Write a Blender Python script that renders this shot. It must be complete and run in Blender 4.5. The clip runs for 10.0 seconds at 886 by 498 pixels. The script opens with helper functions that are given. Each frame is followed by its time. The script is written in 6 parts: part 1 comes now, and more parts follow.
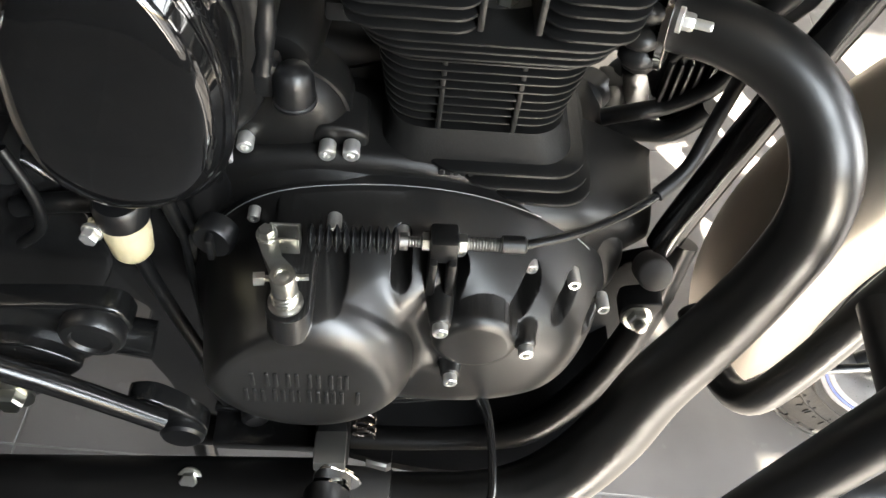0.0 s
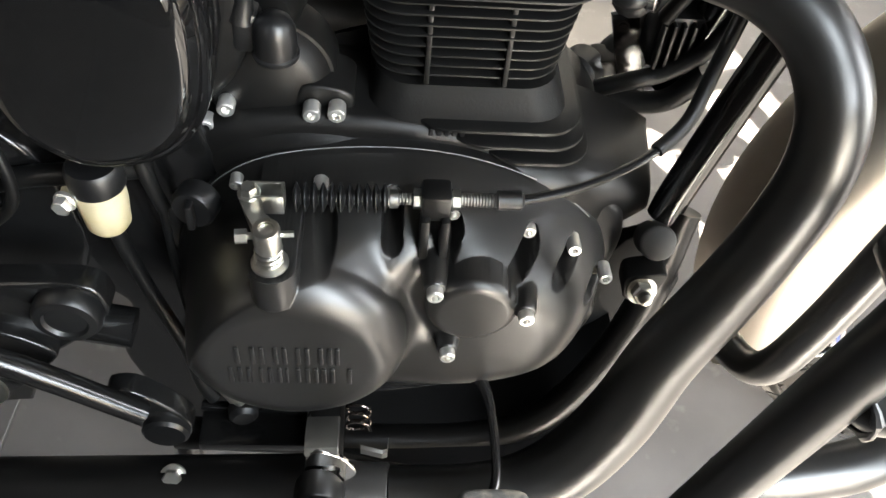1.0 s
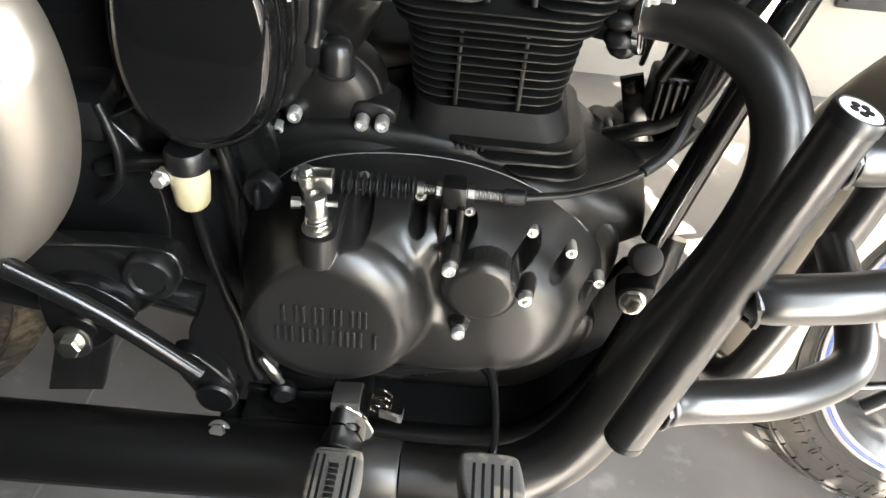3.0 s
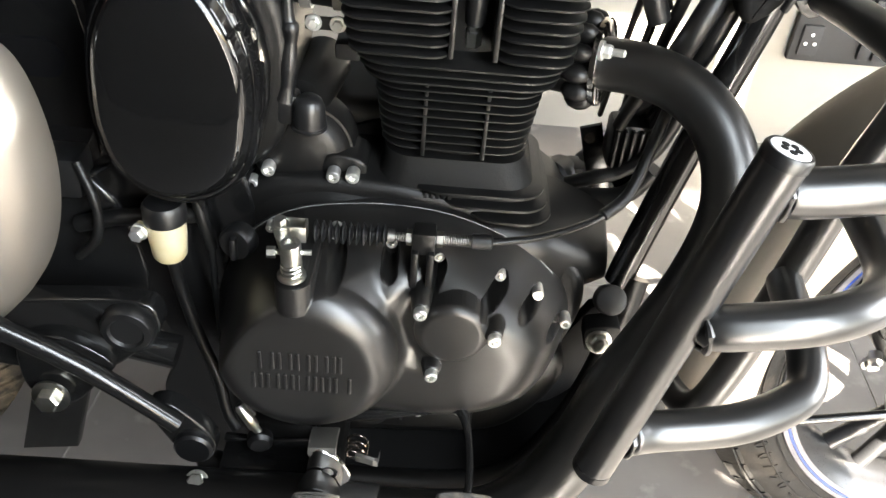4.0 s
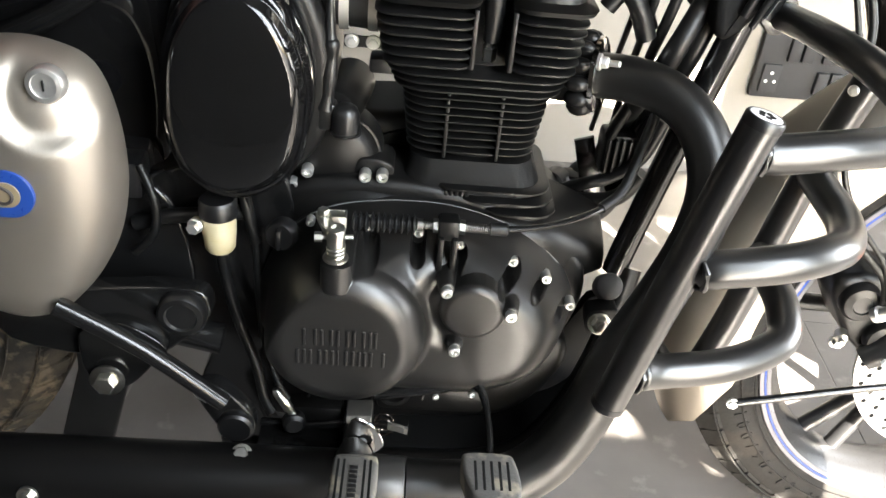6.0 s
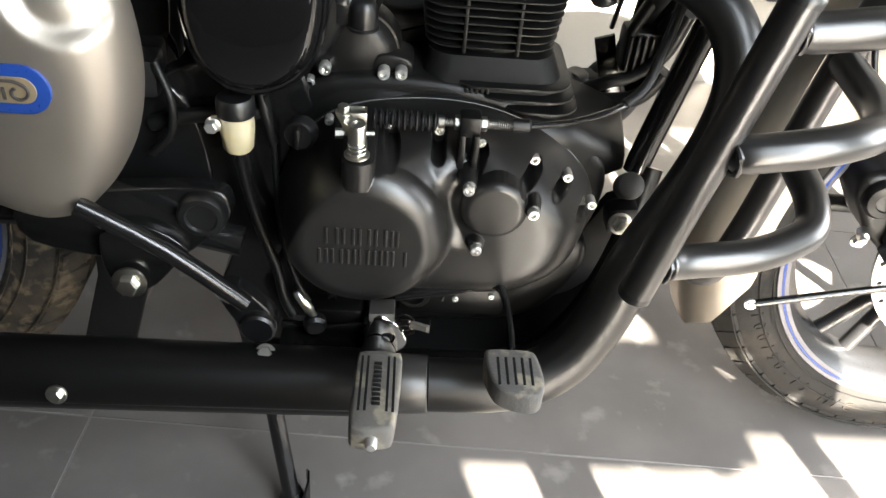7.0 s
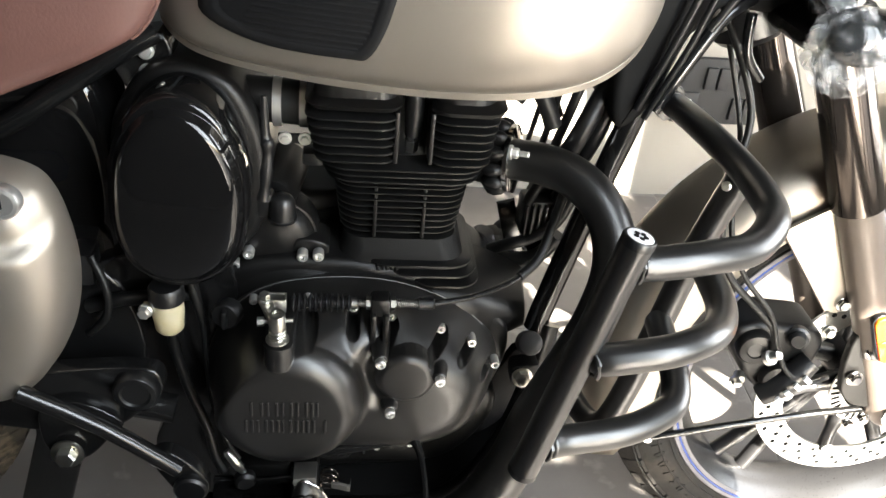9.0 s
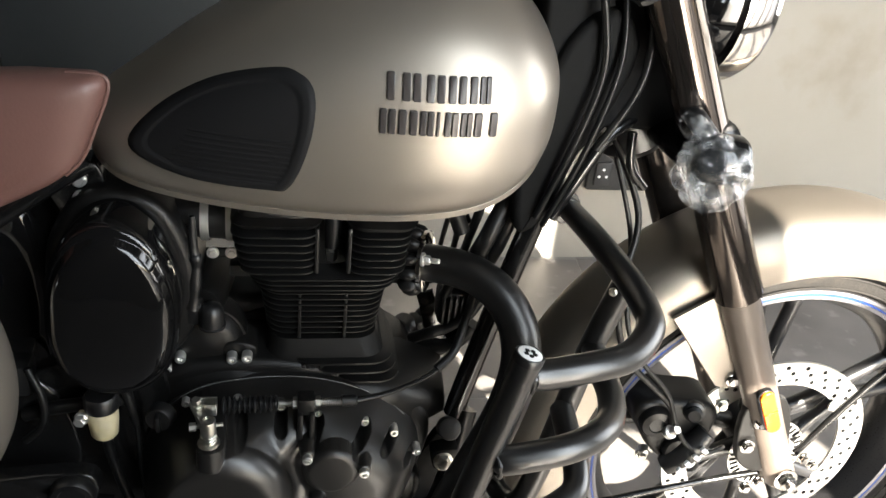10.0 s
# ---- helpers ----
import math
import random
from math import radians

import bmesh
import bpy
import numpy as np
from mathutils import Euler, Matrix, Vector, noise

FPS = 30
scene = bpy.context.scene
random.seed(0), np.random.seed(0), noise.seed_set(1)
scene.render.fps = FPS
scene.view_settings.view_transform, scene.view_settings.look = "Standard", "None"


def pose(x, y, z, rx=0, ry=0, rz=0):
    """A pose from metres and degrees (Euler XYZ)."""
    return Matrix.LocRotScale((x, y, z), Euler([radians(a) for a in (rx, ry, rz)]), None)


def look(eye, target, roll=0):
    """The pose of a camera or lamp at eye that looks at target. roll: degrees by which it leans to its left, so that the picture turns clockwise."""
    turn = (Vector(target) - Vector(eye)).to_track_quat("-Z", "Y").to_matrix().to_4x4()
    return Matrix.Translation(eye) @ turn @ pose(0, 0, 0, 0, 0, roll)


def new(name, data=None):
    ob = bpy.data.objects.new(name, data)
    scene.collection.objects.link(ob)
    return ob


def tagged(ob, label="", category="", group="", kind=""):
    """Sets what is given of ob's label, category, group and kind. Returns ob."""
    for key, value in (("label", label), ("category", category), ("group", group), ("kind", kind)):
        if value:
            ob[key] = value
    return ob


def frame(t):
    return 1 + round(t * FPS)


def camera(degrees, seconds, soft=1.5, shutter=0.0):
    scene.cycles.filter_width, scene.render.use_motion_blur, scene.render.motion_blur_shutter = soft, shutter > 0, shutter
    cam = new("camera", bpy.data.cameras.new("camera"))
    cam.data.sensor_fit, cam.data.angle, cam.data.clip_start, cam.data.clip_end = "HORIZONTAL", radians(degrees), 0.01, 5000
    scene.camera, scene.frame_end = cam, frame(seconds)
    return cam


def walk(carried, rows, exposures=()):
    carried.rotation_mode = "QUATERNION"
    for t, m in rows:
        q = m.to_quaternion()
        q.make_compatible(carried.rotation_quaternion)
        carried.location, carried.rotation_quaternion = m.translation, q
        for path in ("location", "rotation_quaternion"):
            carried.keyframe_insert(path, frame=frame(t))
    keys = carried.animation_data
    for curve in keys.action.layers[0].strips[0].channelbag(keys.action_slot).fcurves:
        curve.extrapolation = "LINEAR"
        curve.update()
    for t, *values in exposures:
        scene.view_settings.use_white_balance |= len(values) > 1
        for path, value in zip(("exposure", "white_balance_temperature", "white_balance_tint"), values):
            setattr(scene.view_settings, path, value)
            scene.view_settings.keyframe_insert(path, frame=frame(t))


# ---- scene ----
cam = camera(54.7, 10.0)
K = 0.877                        # metres to one drawing unit
METRES, EYE, TILT, LEAN, TURN = 0.85 * K, 1.088 * K, -53.0, -5.1, 0.0
ROWS = [
    (0.0, 0.0, 0.0, 0.0, 0.0, 0.0, -0.0),
    (0.5, -0.0091, 0.0177, -0.0226, -0.28, 1.73, 1.38),
    (1.0, -0.0003, 0.0423, -0.083, -0.33, 3.73, 1.77),
    (1.5, 0.014, -0.0132, -0.1564, 1.16, 7.14, -1.05),
    (2.0, 0.0334, -0.0814, -0.2198, 3.11, 10.05, -3.01),
    (3.5, 0.0449, -0.097, -0.2508, 2.62, 13.91, -1.95),
    (4.0, 0.0487, -0.1255, -0.2634, 1.52, 16.21, -0.87),
    (4.5, 0.019, -0.1747, -0.3025, 0.59, 17.71, -0.24),
    (5.0, -0.0095, -0.2028, -0.3443, -0.22, 18.92, -0.23),
    (6.5, -0.0173, -0.2302, -0.3871, -0.05, 19.91, 0.99),
    (7.0, -0.036, -0.21, -0.4083, 0.19, 14.81, 0.93),
    (7.5, -0.037, -0.1994, -0.4189, 0.27, 11.12, 0.73),
    (8.0, -0.0279, -0.2107, -0.4239, 0.31, 11.4, 1.27),
    (8.5, 0.0075, -0.2597, -0.3738, -0.58, 15.37, 2.5),
    (9.0, 0.0126, -0.3664, -0.314, -2.7, 19.28, 3.66),
    (9.5, -0.0103, -0.4685, -0.3018, -4.36, 21.02, 4.89),
    (10.0, 0.0417, -0.4929, -0.273, -5.84, 21.86, 6.68),
]
walk(cam, [(t, pose(0, 0, EYE, TILT, LEAN, TURN) @ pose(METRES * x, METRES * y, METRES * z, 90 + pitch, roll, yaw)) for t, x, y, z, yaw, pitch, roll in ROWS],
     exposures=[(0.0, 5.2), (2.0, 5.2), (5.0, 5.15), (6.5, 4.93), (7.0, 4.78), (7.5, 4.34), (8.0, 4.28), (8.8, 4.54), (9.5, 4.22), (10.0, 3.8)])

# ---------------------------------------------------------------- light
SUN_AZ, SUN_EL = 16.0, 27.9      # sun stands ahead of the bike on its right side
sun_way = Vector((math.sin(radians(SUN_AZ)) * math.cos(radians(SUN_EL)), -math.cos(radians(SUN_AZ)) * math.cos(radians(SUN_EL)), math.sin(radians(SUN_EL))))
world = bpy.data.worlds.new("world")
scene.world = world
world.use_nodes = True
wn = world.node_tree
sky = wn.nodes.new("ShaderNodeTexSky")
sky.sky_type, sky.sun_disc = "NISHITA", False
sky.sun_elevation, sky.sun_rotation = radians(SUN_EL), radians(180 - SUN_AZ)
wn.links.new(sky.outputs[0], wn.nodes["Background"].inputs[0])
wn.nodes["Background"].inputs[1].default_value = 0.05
sun = new("sun", bpy.data.lights.new("sun", "SUN"))
sun.data.energy, sun.data.angle, sun.data.color = 5.0, radians(0.4), (1.0, 0.92, 0.79)
sun.matrix_world = look(sun_way * 20, (0, 0, 0))


def window_light(name, place, target, width, height, watts, colour):
    lamp = new(name, bpy.data.lights.new(name, "AREA"))
    lamp.data.shape, lamp.data.size, lamp.data.size_y = "RECTANGLE", width * K, height * K
    lamp.data.energy, lamp.data.color = watts, colour
    lamp.matrix_world = look(Vector(place) * K, Vector(target) * K)


# ---------------------------------------------------------------- materials
def surface(name, colour, rough, metal=0.0, other=None, spread=0.5, blotch=9.0, grain=420.0, relief=0.06, coat=0.0, rvar=0.08, spots=None, gloss=0.5):
    m = bpy.data.materials.new(name)
    m.use_nodes = True
    n, l = m.node_tree.nodes, m.node_tree.links
    b = n["Principled BSDF"]
    co = n.new("ShaderNodeTexCoord")
    big = n.new("ShaderNodeTexNoise")
    big.inputs["Scale"].default_value, big.inputs["Detail"].default_value = blotch, 6
    fine = n.new("ShaderNodeTexNoise")
    fine.inputs["Scale"].default_value, fine.inputs["Detail"].default_value = grain, 3
    for t in (big, fine):
        l.new(co.outputs["Object"], t.inputs["Vector"])
    ramp = n.new("ShaderNodeMapRange")
    ramp.inputs[1].default_value, ramp.inputs[2].default_value = 0.5 - 0.25 * spread, 0.5 + 0.25 * spread + 0.1
    l.new(big.outputs[0], ramp.inputs[0])
    mix = n.new("ShaderNodeMix")
    mix.data_type = "RGBA"
    mix.inputs[6].default_value = (*colour, 1)
    mix.inputs[7].default_value = (*(other or [c * 0.72 for c in colour]), 1)
    l.new(ramp.outputs[0], mix.inputs[0])
    last = mix.outputs[2]
    if spots:
        scale, low, tint = spots
        sp = n.new("ShaderNodeTexNoise")
        sp.inputs["Scale"].default_value, sp.inputs["Detail"].default_value = scale, 8
        l.new(co.outputs["Object"], sp.inputs["Vector"])
        sr = n.new("ShaderNodeMapRange")
        sr.inputs[1].default_value, sr.inputs[2].default_value = low, low + 0.12
        l.new(sp.outputs[0], sr.inputs[0])
        sm = n.new("ShaderNodeMix")
        sm.data_type = "RGBA"
        sm.inputs[7].default_value = (*tint, 1)
        l.new(sr.outputs[0], sm.inputs[0])
        l.new(last, sm.inputs[6])
        last = sm.outputs[2]
    l.new(last, b.inputs["Base Color"])
    add = n.new("ShaderNodeMath")
    add.operation = "MULTIPLY_ADD"
    l.new(fine.outputs[0], add.inputs[0])
    add.inputs[1].default_value, add.inputs[2].default_value = 2 * rvar, rough - rvar
    l.new(add.outputs[0], b.inputs["Roughness"])
    bump = n.new("ShaderNodeBump")
    bump.inputs["Strength"].default_value, bump.inputs["Distance"].default_value = relief, 0.002
    l.new(fine.outputs[0], bump.inputs["Height"])
    l.new(bump.outputs[0], b.inputs["Normal"])
    b.inputs["Metallic"].default_value = metal
    b.inputs["Specular IOR Level"].default_value = gloss
    b.inputs["Coat Weight"].default_value = coat
    b.inputs["Coat Roughness"].default_value = 0.04
    return m


M_SATIN = surface("satin_black_engine_paint", (0.0080, 0.0076, 0.0072), 0.36, 0.0, grain=900, relief=0.016, blotch=14, rvar=0.05, gloss=0.6)
M_CASE = surface("matt_black_casting", (0.0058, 0.0056, 0.0054), 0.38, 0.0, grain=700, relief=0.04, blotch=18, gloss=0.26)
M_FIN = surface("fin_black_paint", (0.0056, 0.0055, 0.0054), 0.36, 0.0, grain=600, relief=0.08, blotch=25, gloss=0.30)
M_FOOT = surface("rough_black_casting", (0.0050, 0.0049, 0.0048), 0.55, 0.0, grain=500, relief=0.10, blotch=25, gloss=0.16)
M_GLOSS = surface("gloss_black_paint", (0.0048, 0.0047, 0.0048), 0.05, 0.0, grain=60, relief=0.003, rvar=0.02)
M_FRAME = surface("frame_black_paint", (0.0068, 0.0067, 0.0067), 0.20, 0.0, grain=120, relief=0.004, rvar=0.05)
M_PIPE = surface("matt_black_exhaust", (0.0052, 0.0049, 0.0046), 0.35, 0.0, grain=800, relief=0.008, rvar=0.05, gloss=0.50)
M_SILENCER = surface("matt_black_silencer", (0.0045, 0.0043, 0.0042), 0.36, 0.0, grain=800, relief=0.012, rvar=0.05, gloss=0.22)
M_GUARD = surface("powder_coated_guard", (0.0068, 0.0066, 0.0064), 0.32, 0.0, grain=700, relief=0.006, rvar=0.05, gloss=0.75)
M_PLASTIC = surface("black_plastic", (0.0055, 0.0055, 0.0058), 0.38, grain=500, relief=0.04)
M_RUBBER = surface("worn_rubber", (0.055, 0.053, 0.050), 0.75, other=(0.085, 0.078, 0.068), grain=350, relief=0.35, spots=(45, 0.53, (0.17, 0.15, 0.115)))
M_TYRE = surface("tyre_rubber", (0.0095, 0.0088, 0.0082), 0.8, other=(0.016, 0.0145, 0.013), grain=250, relief=0.3, spots=(25, 0.55, (0.026, 0.022, 0.018)), gloss=0.25)
M_TANK = surface("sand_metal_paint", (0.345, 0.308, 0.264), 0.42, 0.80, other=(0.312, 0.278, 0.238), blotch=5, grain=1600, relief=0.008, rvar=0.04)
M_FORK = surface("brown_grey_fork_paint", (0.12, 0.098, 0.082), 0.36, 0.3, grain=1200, relief=0.006, rvar=0.04)
M_CHROME = surface("chrome", (0.75, 0.73, 0.70), 0.10, 1.0, other=(0.7, 0.68, 0.66), grain=90, relief=0.01, rvar=0.03)
M_DARKCHROME = surface("dark_tube", (0.10, 0.085, 0.075), 0.10, 0.9, grain=60, relief=0.01, rvar=0.03)
M_ZINC = surface("zinc_steel", (0.62, 0.615, 0.58), 0.30, 1.0, other=(0.50, 0.485, 0.42), blotch=90, grain=500, relief=0.006, rvar=0.06)
M_STEEL = surface("brushed_steel", (0.78, 0.77, 0.74), 0.36, 0.9, other=(0.68, 0.66, 0.63), blotch=40, grain=500, relief=0.015)
M_DULL = surface("dull_threaded_steel", (0.30, 0.295, 0.28), 0.35, 1.0, grain=500, relief=0.01)
M_SEAT = surface("brown_leatherette", (0.130, 0.064, 0.053), 0.44, other=(0.10, 0.049, 0.040), blotch=7, grain=380, relief=0.12)
M_PAD = surface("pad_rubber", (0.005, 0.005, 0.0055), 0.7, grain=900, relief=0.05, gloss=0.2)
M_CAP = surface("grey_rubber_plug", (0.035, 0.033, 0.031), 0.55, grain=300, relief=0.05)
M_BADGE = surface("dark_badge", (0.05, 0.043, 0.04), 0.4, grain=500)
M_FLUID = surface("fluid_cup", (0.40, 0.345, 0.20), 0.35, other=(0.47, 0.43, 0.33), blotch=30, grain=200, relief=0.03)
M_BLUE = surface("blue_enamel", (0.014, 0.05, 0.25), 0.3, grain=300, relief=0.02)
M_WHITE = surface("white_print", (0.72, 0.72, 0.72), 0.4, grain=300, relief=0.02)
M_RIM = surface("black_alloy", (0.016, 0.016, 0.017), 0.3, grain=500, relief=0.01)
M_RIMLIP = surface("pale_grey_rim_paint", (0.16, 0.155, 0.165), 0.3, 0.3, grain=400, relief=0.01)
M_AMBER = surface("amber_reflector", (0.62, 0.16, 0.012), 0.2, other=(0.55, 0.13, 0.012), grain=90, relief=0.5)
M_ORANGE = surface("orange_reflector", (0.62, 0.065, 0.008), 0.2, other=(0.52, 0.05, 0.008), grain=90, relief=0.5)
M_WALL = surface("cream_wall_paint", (0.28, 0.261, 0.231), 0.8, other=(0.235, 0.217, 0.188), blotch=1.6, grain=130, relief=0.06, spots=(3.5, 0.56, (0.215, 0.188, 0.152)))
M_FLOOR = surface("grey_floor_tile", (0.150, 0.139, 0.130), 0.42, other=(0.088, 0.082, 0.077), blotch=4.5, grain=260, relief=0.04, spots=(19, 0.60, (0.205, 0.195, 0.183)))
M_GROUT = surface("light_grout", (0.23, 0.22, 0.205), 0.9, grain=300, relief=0.3)
M_SOCKET = surface("grey_switchboard", (0.030, 0.030, 0.031), 0.6, grain=300, gloss=0.2)
# near-black for printed marks, and for shade in holes, grooves and dark areas
M_DARK = surface("flat_black_fill", (0.0075, 0.0075, 0.0075), 0.7, grain=300, gloss=0.10)
# ceiling out of view, darkened so little light comes back down
M_CEIL = surface("dim_unseen_ceiling", (0.07, 0.067, 0.062), 0.85, blotch=2, grain=120)
M_GRILLE = surface("grey_grille_paint", (0.2, 0.2, 0.2), 0.5, grain=200)
M_HOSE = surface("black_hose", (0.005, 0.005, 0.005), 0.42, grain=300, relief=0.01, gloss=0.3)
# for surfaces out of view: the dim room is put into this dark colour
M_DIM = surface("dim_unseen_wall", (0.035, 0.031, 0.028), 0.8, blotch=2, grain=130, relief=0.1)
M_BOARD = surface("blue_grey_board", (0.045, 0.050, 0.052), 0.6, blotch=3, grain=200)
M_DARKWOOD = surface("dark_wood", (0.03, 0.028, 0.022), 0.6, blotch=4, grain=200)
M_LEAF = surface("dry_leaf", (0.13, 0.095, 0.05), 0.8, grain=200)

# thin clear film round the indicator, and the lamp's lens
M_FILM = bpy.data.materials.new("clear_film")
M_FILM.use_nodes = True
_n, _l = M_FILM.node_tree.nodes, M_FILM.node_tree.links
_b = _n["Principled BSDF"]
_b.inputs["Base Color"].default_value = (0.7, 0.7, 0.7, 1)
_b.inputs["Roughness"].default_value = 0.10
_b.inputs["Metallic"].default_value = 0.35
_bp = _n.new("ShaderNodeBump")
_bp.inputs["Strength"].default_value, _bp.inputs["Distance"].default_value = 0.6, 0.006
_l.new(_bp.outputs[0], _b.inputs["Normal"])
_tr = _n.new("ShaderNodeBsdfTransparent")
_mx = _n.new("ShaderNodeMixShader")
_nz = _n.new("ShaderNodeTexNoise")
_nz.inputs["Scale"].default_value, _nz.inputs["Detail"].default_value, _nz.inputs["Distortion"].default_value = 35, 5, 1.5
_mr = _n.new("ShaderNodeMapRange")
_mr.inputs[1].default_value, _mr.inputs[2].default_value, _mr.inputs[3].default_value, _mr.inputs[4].default_value = 0.42, 0.70, 0.06, 0.62
_co = _n.new("ShaderNodeTexCoord")
_l.new(_co.outputs["Object"], _nz.inputs["Vector"])
_l.new(_nz.outputs[0], _mr.inputs[0])
_l.new(_nz.outputs[0], _bp.inputs["Height"])
_l.new(_mr.outputs[0], _mx.inputs[0])
_l.new(_tr.outputs[0], _mx.inputs[1])
_l.new(_b.outputs[0], _mx.inputs[2])
_l.new(_mx.outputs[0], _n["Material Output"].inputs[0])
M_GLASS = bpy.data.materials.new("lamp_glass")
M_GLASS.use_nodes = True
_b = M_GLASS.node_tree.nodes["Principled BSDF"]
_b.inputs["Base Color"].default_value, _b.inputs["Roughness"].default_value = (0.9, 0.9, 0.9, 1), 0.03
_b.inputs["Transmission Weight"].default_value = 1.0

M_COLLAR = surface("heat_dulled_collar", (0.05, 0.048, 0.046), 0.36, 0.6, grain=600, relief=0.01)
M_TYRE_DUSTY = surface("muddy_tyre_rubber", (0.030, 0.026, 0.022), 0.85, other=(0.085, 0.066, 0.046), blotch=22, grain=250, relief=0.3, spots=(40, 0.52, (0.15, 0.115, 0.078)), gloss=0.2)
M_BRONZE = surface("bronze_enamel", (0.34, 0.27, 0.17), 0.4, 0.4, grain=300, relief=0.02)

# ---------------------------------------------------------------- building tools
def link(name, bm, mat, parent=None, label="", smooth=40, turn=None):
    """One mesh object from a bmesh, under a thing or a part."""
    if turn is not None:
        bm.transform(turn)
    bm.transform(Matrix.Scale(K, 4))
    bmesh.ops.recalc_face_normals(bm, faces=bm.faces)
    me = bpy.data.meshes.new(name)
    bm.to_mesh(me)
    bm.free()
    me.polygons.foreach_set("use_smooth", [True] * len(me.polygons))
    me.set_sharp_from_angle(angle=radians(smooth))
    me.materials.append(mat)
    ob = new(name, me)
    if parent is not None:
        ob.parent = parent
        if parent.type == "EMPTY":
            ob.matrix_parent_inverse = Matrix.Translation(-parent.location)
    if label:
        tagged(ob, label)
    return ob


def thing(name, place, label, category, group="", kind=""):
    e = new(name)
    e.empty_display_size = 0.05
    e.location = Vector(place) * K
    return tagged(e, label, category, group, kind)


def curve_points(pts, steps=8, closed=False):
    """A smooth line (centripetal-like Catmull-Rom) through the points."""
    pts = [Vector(p) for p in pts]
    if steps <= 1:
        return pts
    out, n = [], len(pts)
    for i in range(n if closed else n - 1):
        p = [pts[(i + k) % n] if closed else pts[min(max(i + k, 0), n - 1)] for k in (-1, 0, 1, 2)]
        for s in range(steps):
            t = s / steps
            out.append(0.5 * ((2 * p[1]) + (p[2] - p[0]) * t + (2 * p[0] - 5 * p[1] + 4 * p[2] - p[3]) * t * t + (3 * p[1] - p[0] - 3 * p[2] + p[3]) * t ** 3))
    if not closed:
        out.append(pts[-1])
    return out


def loft(loops, bm=None, ends=(True, True), closed=True, ring=False):
    """Bridges loops of equal length."""
    bm = bm or bmesh.new()
    rows = [[bm.verts.new(p) for p in lp] for lp in loops]
    n = len(rows[0])
    pairs = list(zip(rows, rows[1:] + (rows[:1] if ring else [])))
    for a, b in pairs[:None if ring else len(rows) - 1]:
        for i in range(n if closed else n - 1):
            j = (i + 1) % n
            bm.faces.new((a[i], a[j], b[j], b[i]))
    if not ring:
        if ends[0]:
            bm.faces.new(rows[0][::-1])
        if ends[1]:
            bm.faces.new(rows[-1])
    return bm


def tube(pts, radius, steps=8, segs=18, bm=None, flat=1.0, ring=False):
    """A round bar along a smooth line; radius: one number or one for each given point."""
    n = len(pts)
    line = curve_points(pts, steps, ring)
    rs = radius if isinstance(radius, (list, tuple)) else [radius] * n
    m = len(line)
    loops, up = [], None
    for i, p in enumerate(line):
        a, b = (line[(i - 1) % m], line[(i + 1) % m]) if ring else (line[max(i - 1, 0)], line[min(i + 1, m - 1)])
        t = (b - a).normalized()
        if up is None:
            up = t.orthogonal().normalized()
        up = (up - t * up.dot(t)).normalized()
        side = t.cross(up)
        f = i / max(m - 1, 1) * (n - 1)
        k = min(int(f), n - 2)
        r = rs[k] + (rs[k + 1] - rs[k]) * (f - k)
        loops.append([p + (up * math.cos(q) * flat + side * math.sin(q)) * r for q in (2 * math.pi * s / segs for s in range(segs))])
    return loft(loops, bm, ring=ring)


def axes(way):
    way = Vector(way).normalized()
    a = way.orthogonal().normalized() if abs(way.z) > 0.9 else Vector((0, 0, 1)).cross(way).normalized()
    return way, a, way.cross(a)


def lathe(place, way, profile, segs=32, bm=None):
    """A turned body: profile of (distance along way, radius)."""
    way, a, b = axes(way)
    place = Vector(place)
    loops = []
    for h, r in profile:
        loops.append([place + way * h + (a * math.cos(q) + b * math.sin(q)) * max(r, 1e-5) for q in (2 * math.pi * s / segs for s in range(segs))])
    return loft(loops, bm)


def box(lo, hi, bevel=0.0, bm=None, turn=None, segs=2):
    made = bmesh.new()
    bmesh.ops.create_cube(made, size=1)
    lo, hi = Vector(lo), Vector(hi)
    made.transform(Matrix.Translation((lo + hi) / 2) @ Matrix.Diagonal((*(hi - lo), 1)))
    if bevel:
        bmesh.ops.bevel(made, geom=list(made.edges), offset=bevel, segments=segs, affect="EDGES", profile=0.5)
    if turn is not None:
        made.transform(turn)
    return join(bm, made)


def join(bm, other):
    if bm is None:
        return other
    me = bpy.data.meshes.new("tmp")
    other.to_mesh(me)
    other.free()
    bm.from_mesh(me)
    bpy.data.meshes.remove(me)
    return bm


def outline(pts, steps=6):
    """A smooth closed outline in (x, z)."""
    return [(p.x, p.z) for p in curve_points([(x, 0, z) for x, z in pts], steps, True)]


def inset(pts, d):
    """The outline moved inwards by d."""
    n = len(pts)
    area = sum(pts[i][0] * pts[(i + 1) % n][1] - pts[(i + 1) % n][0] * pts[i][1] for i in range(n))
    s = 1 if area > 0 else -1
    out = []
    for i in range(n):
        ax, az = pts[i - 1]
        bx, bz = pts[(i + 1) % n]
        tx, tz = bx - ax, bz - az
        k = math.hypot(tx, tz) or 1
        out.append((pts[i][0] - s * tz / k * d, pts[i][1] + s * tx / k * d))
    return out


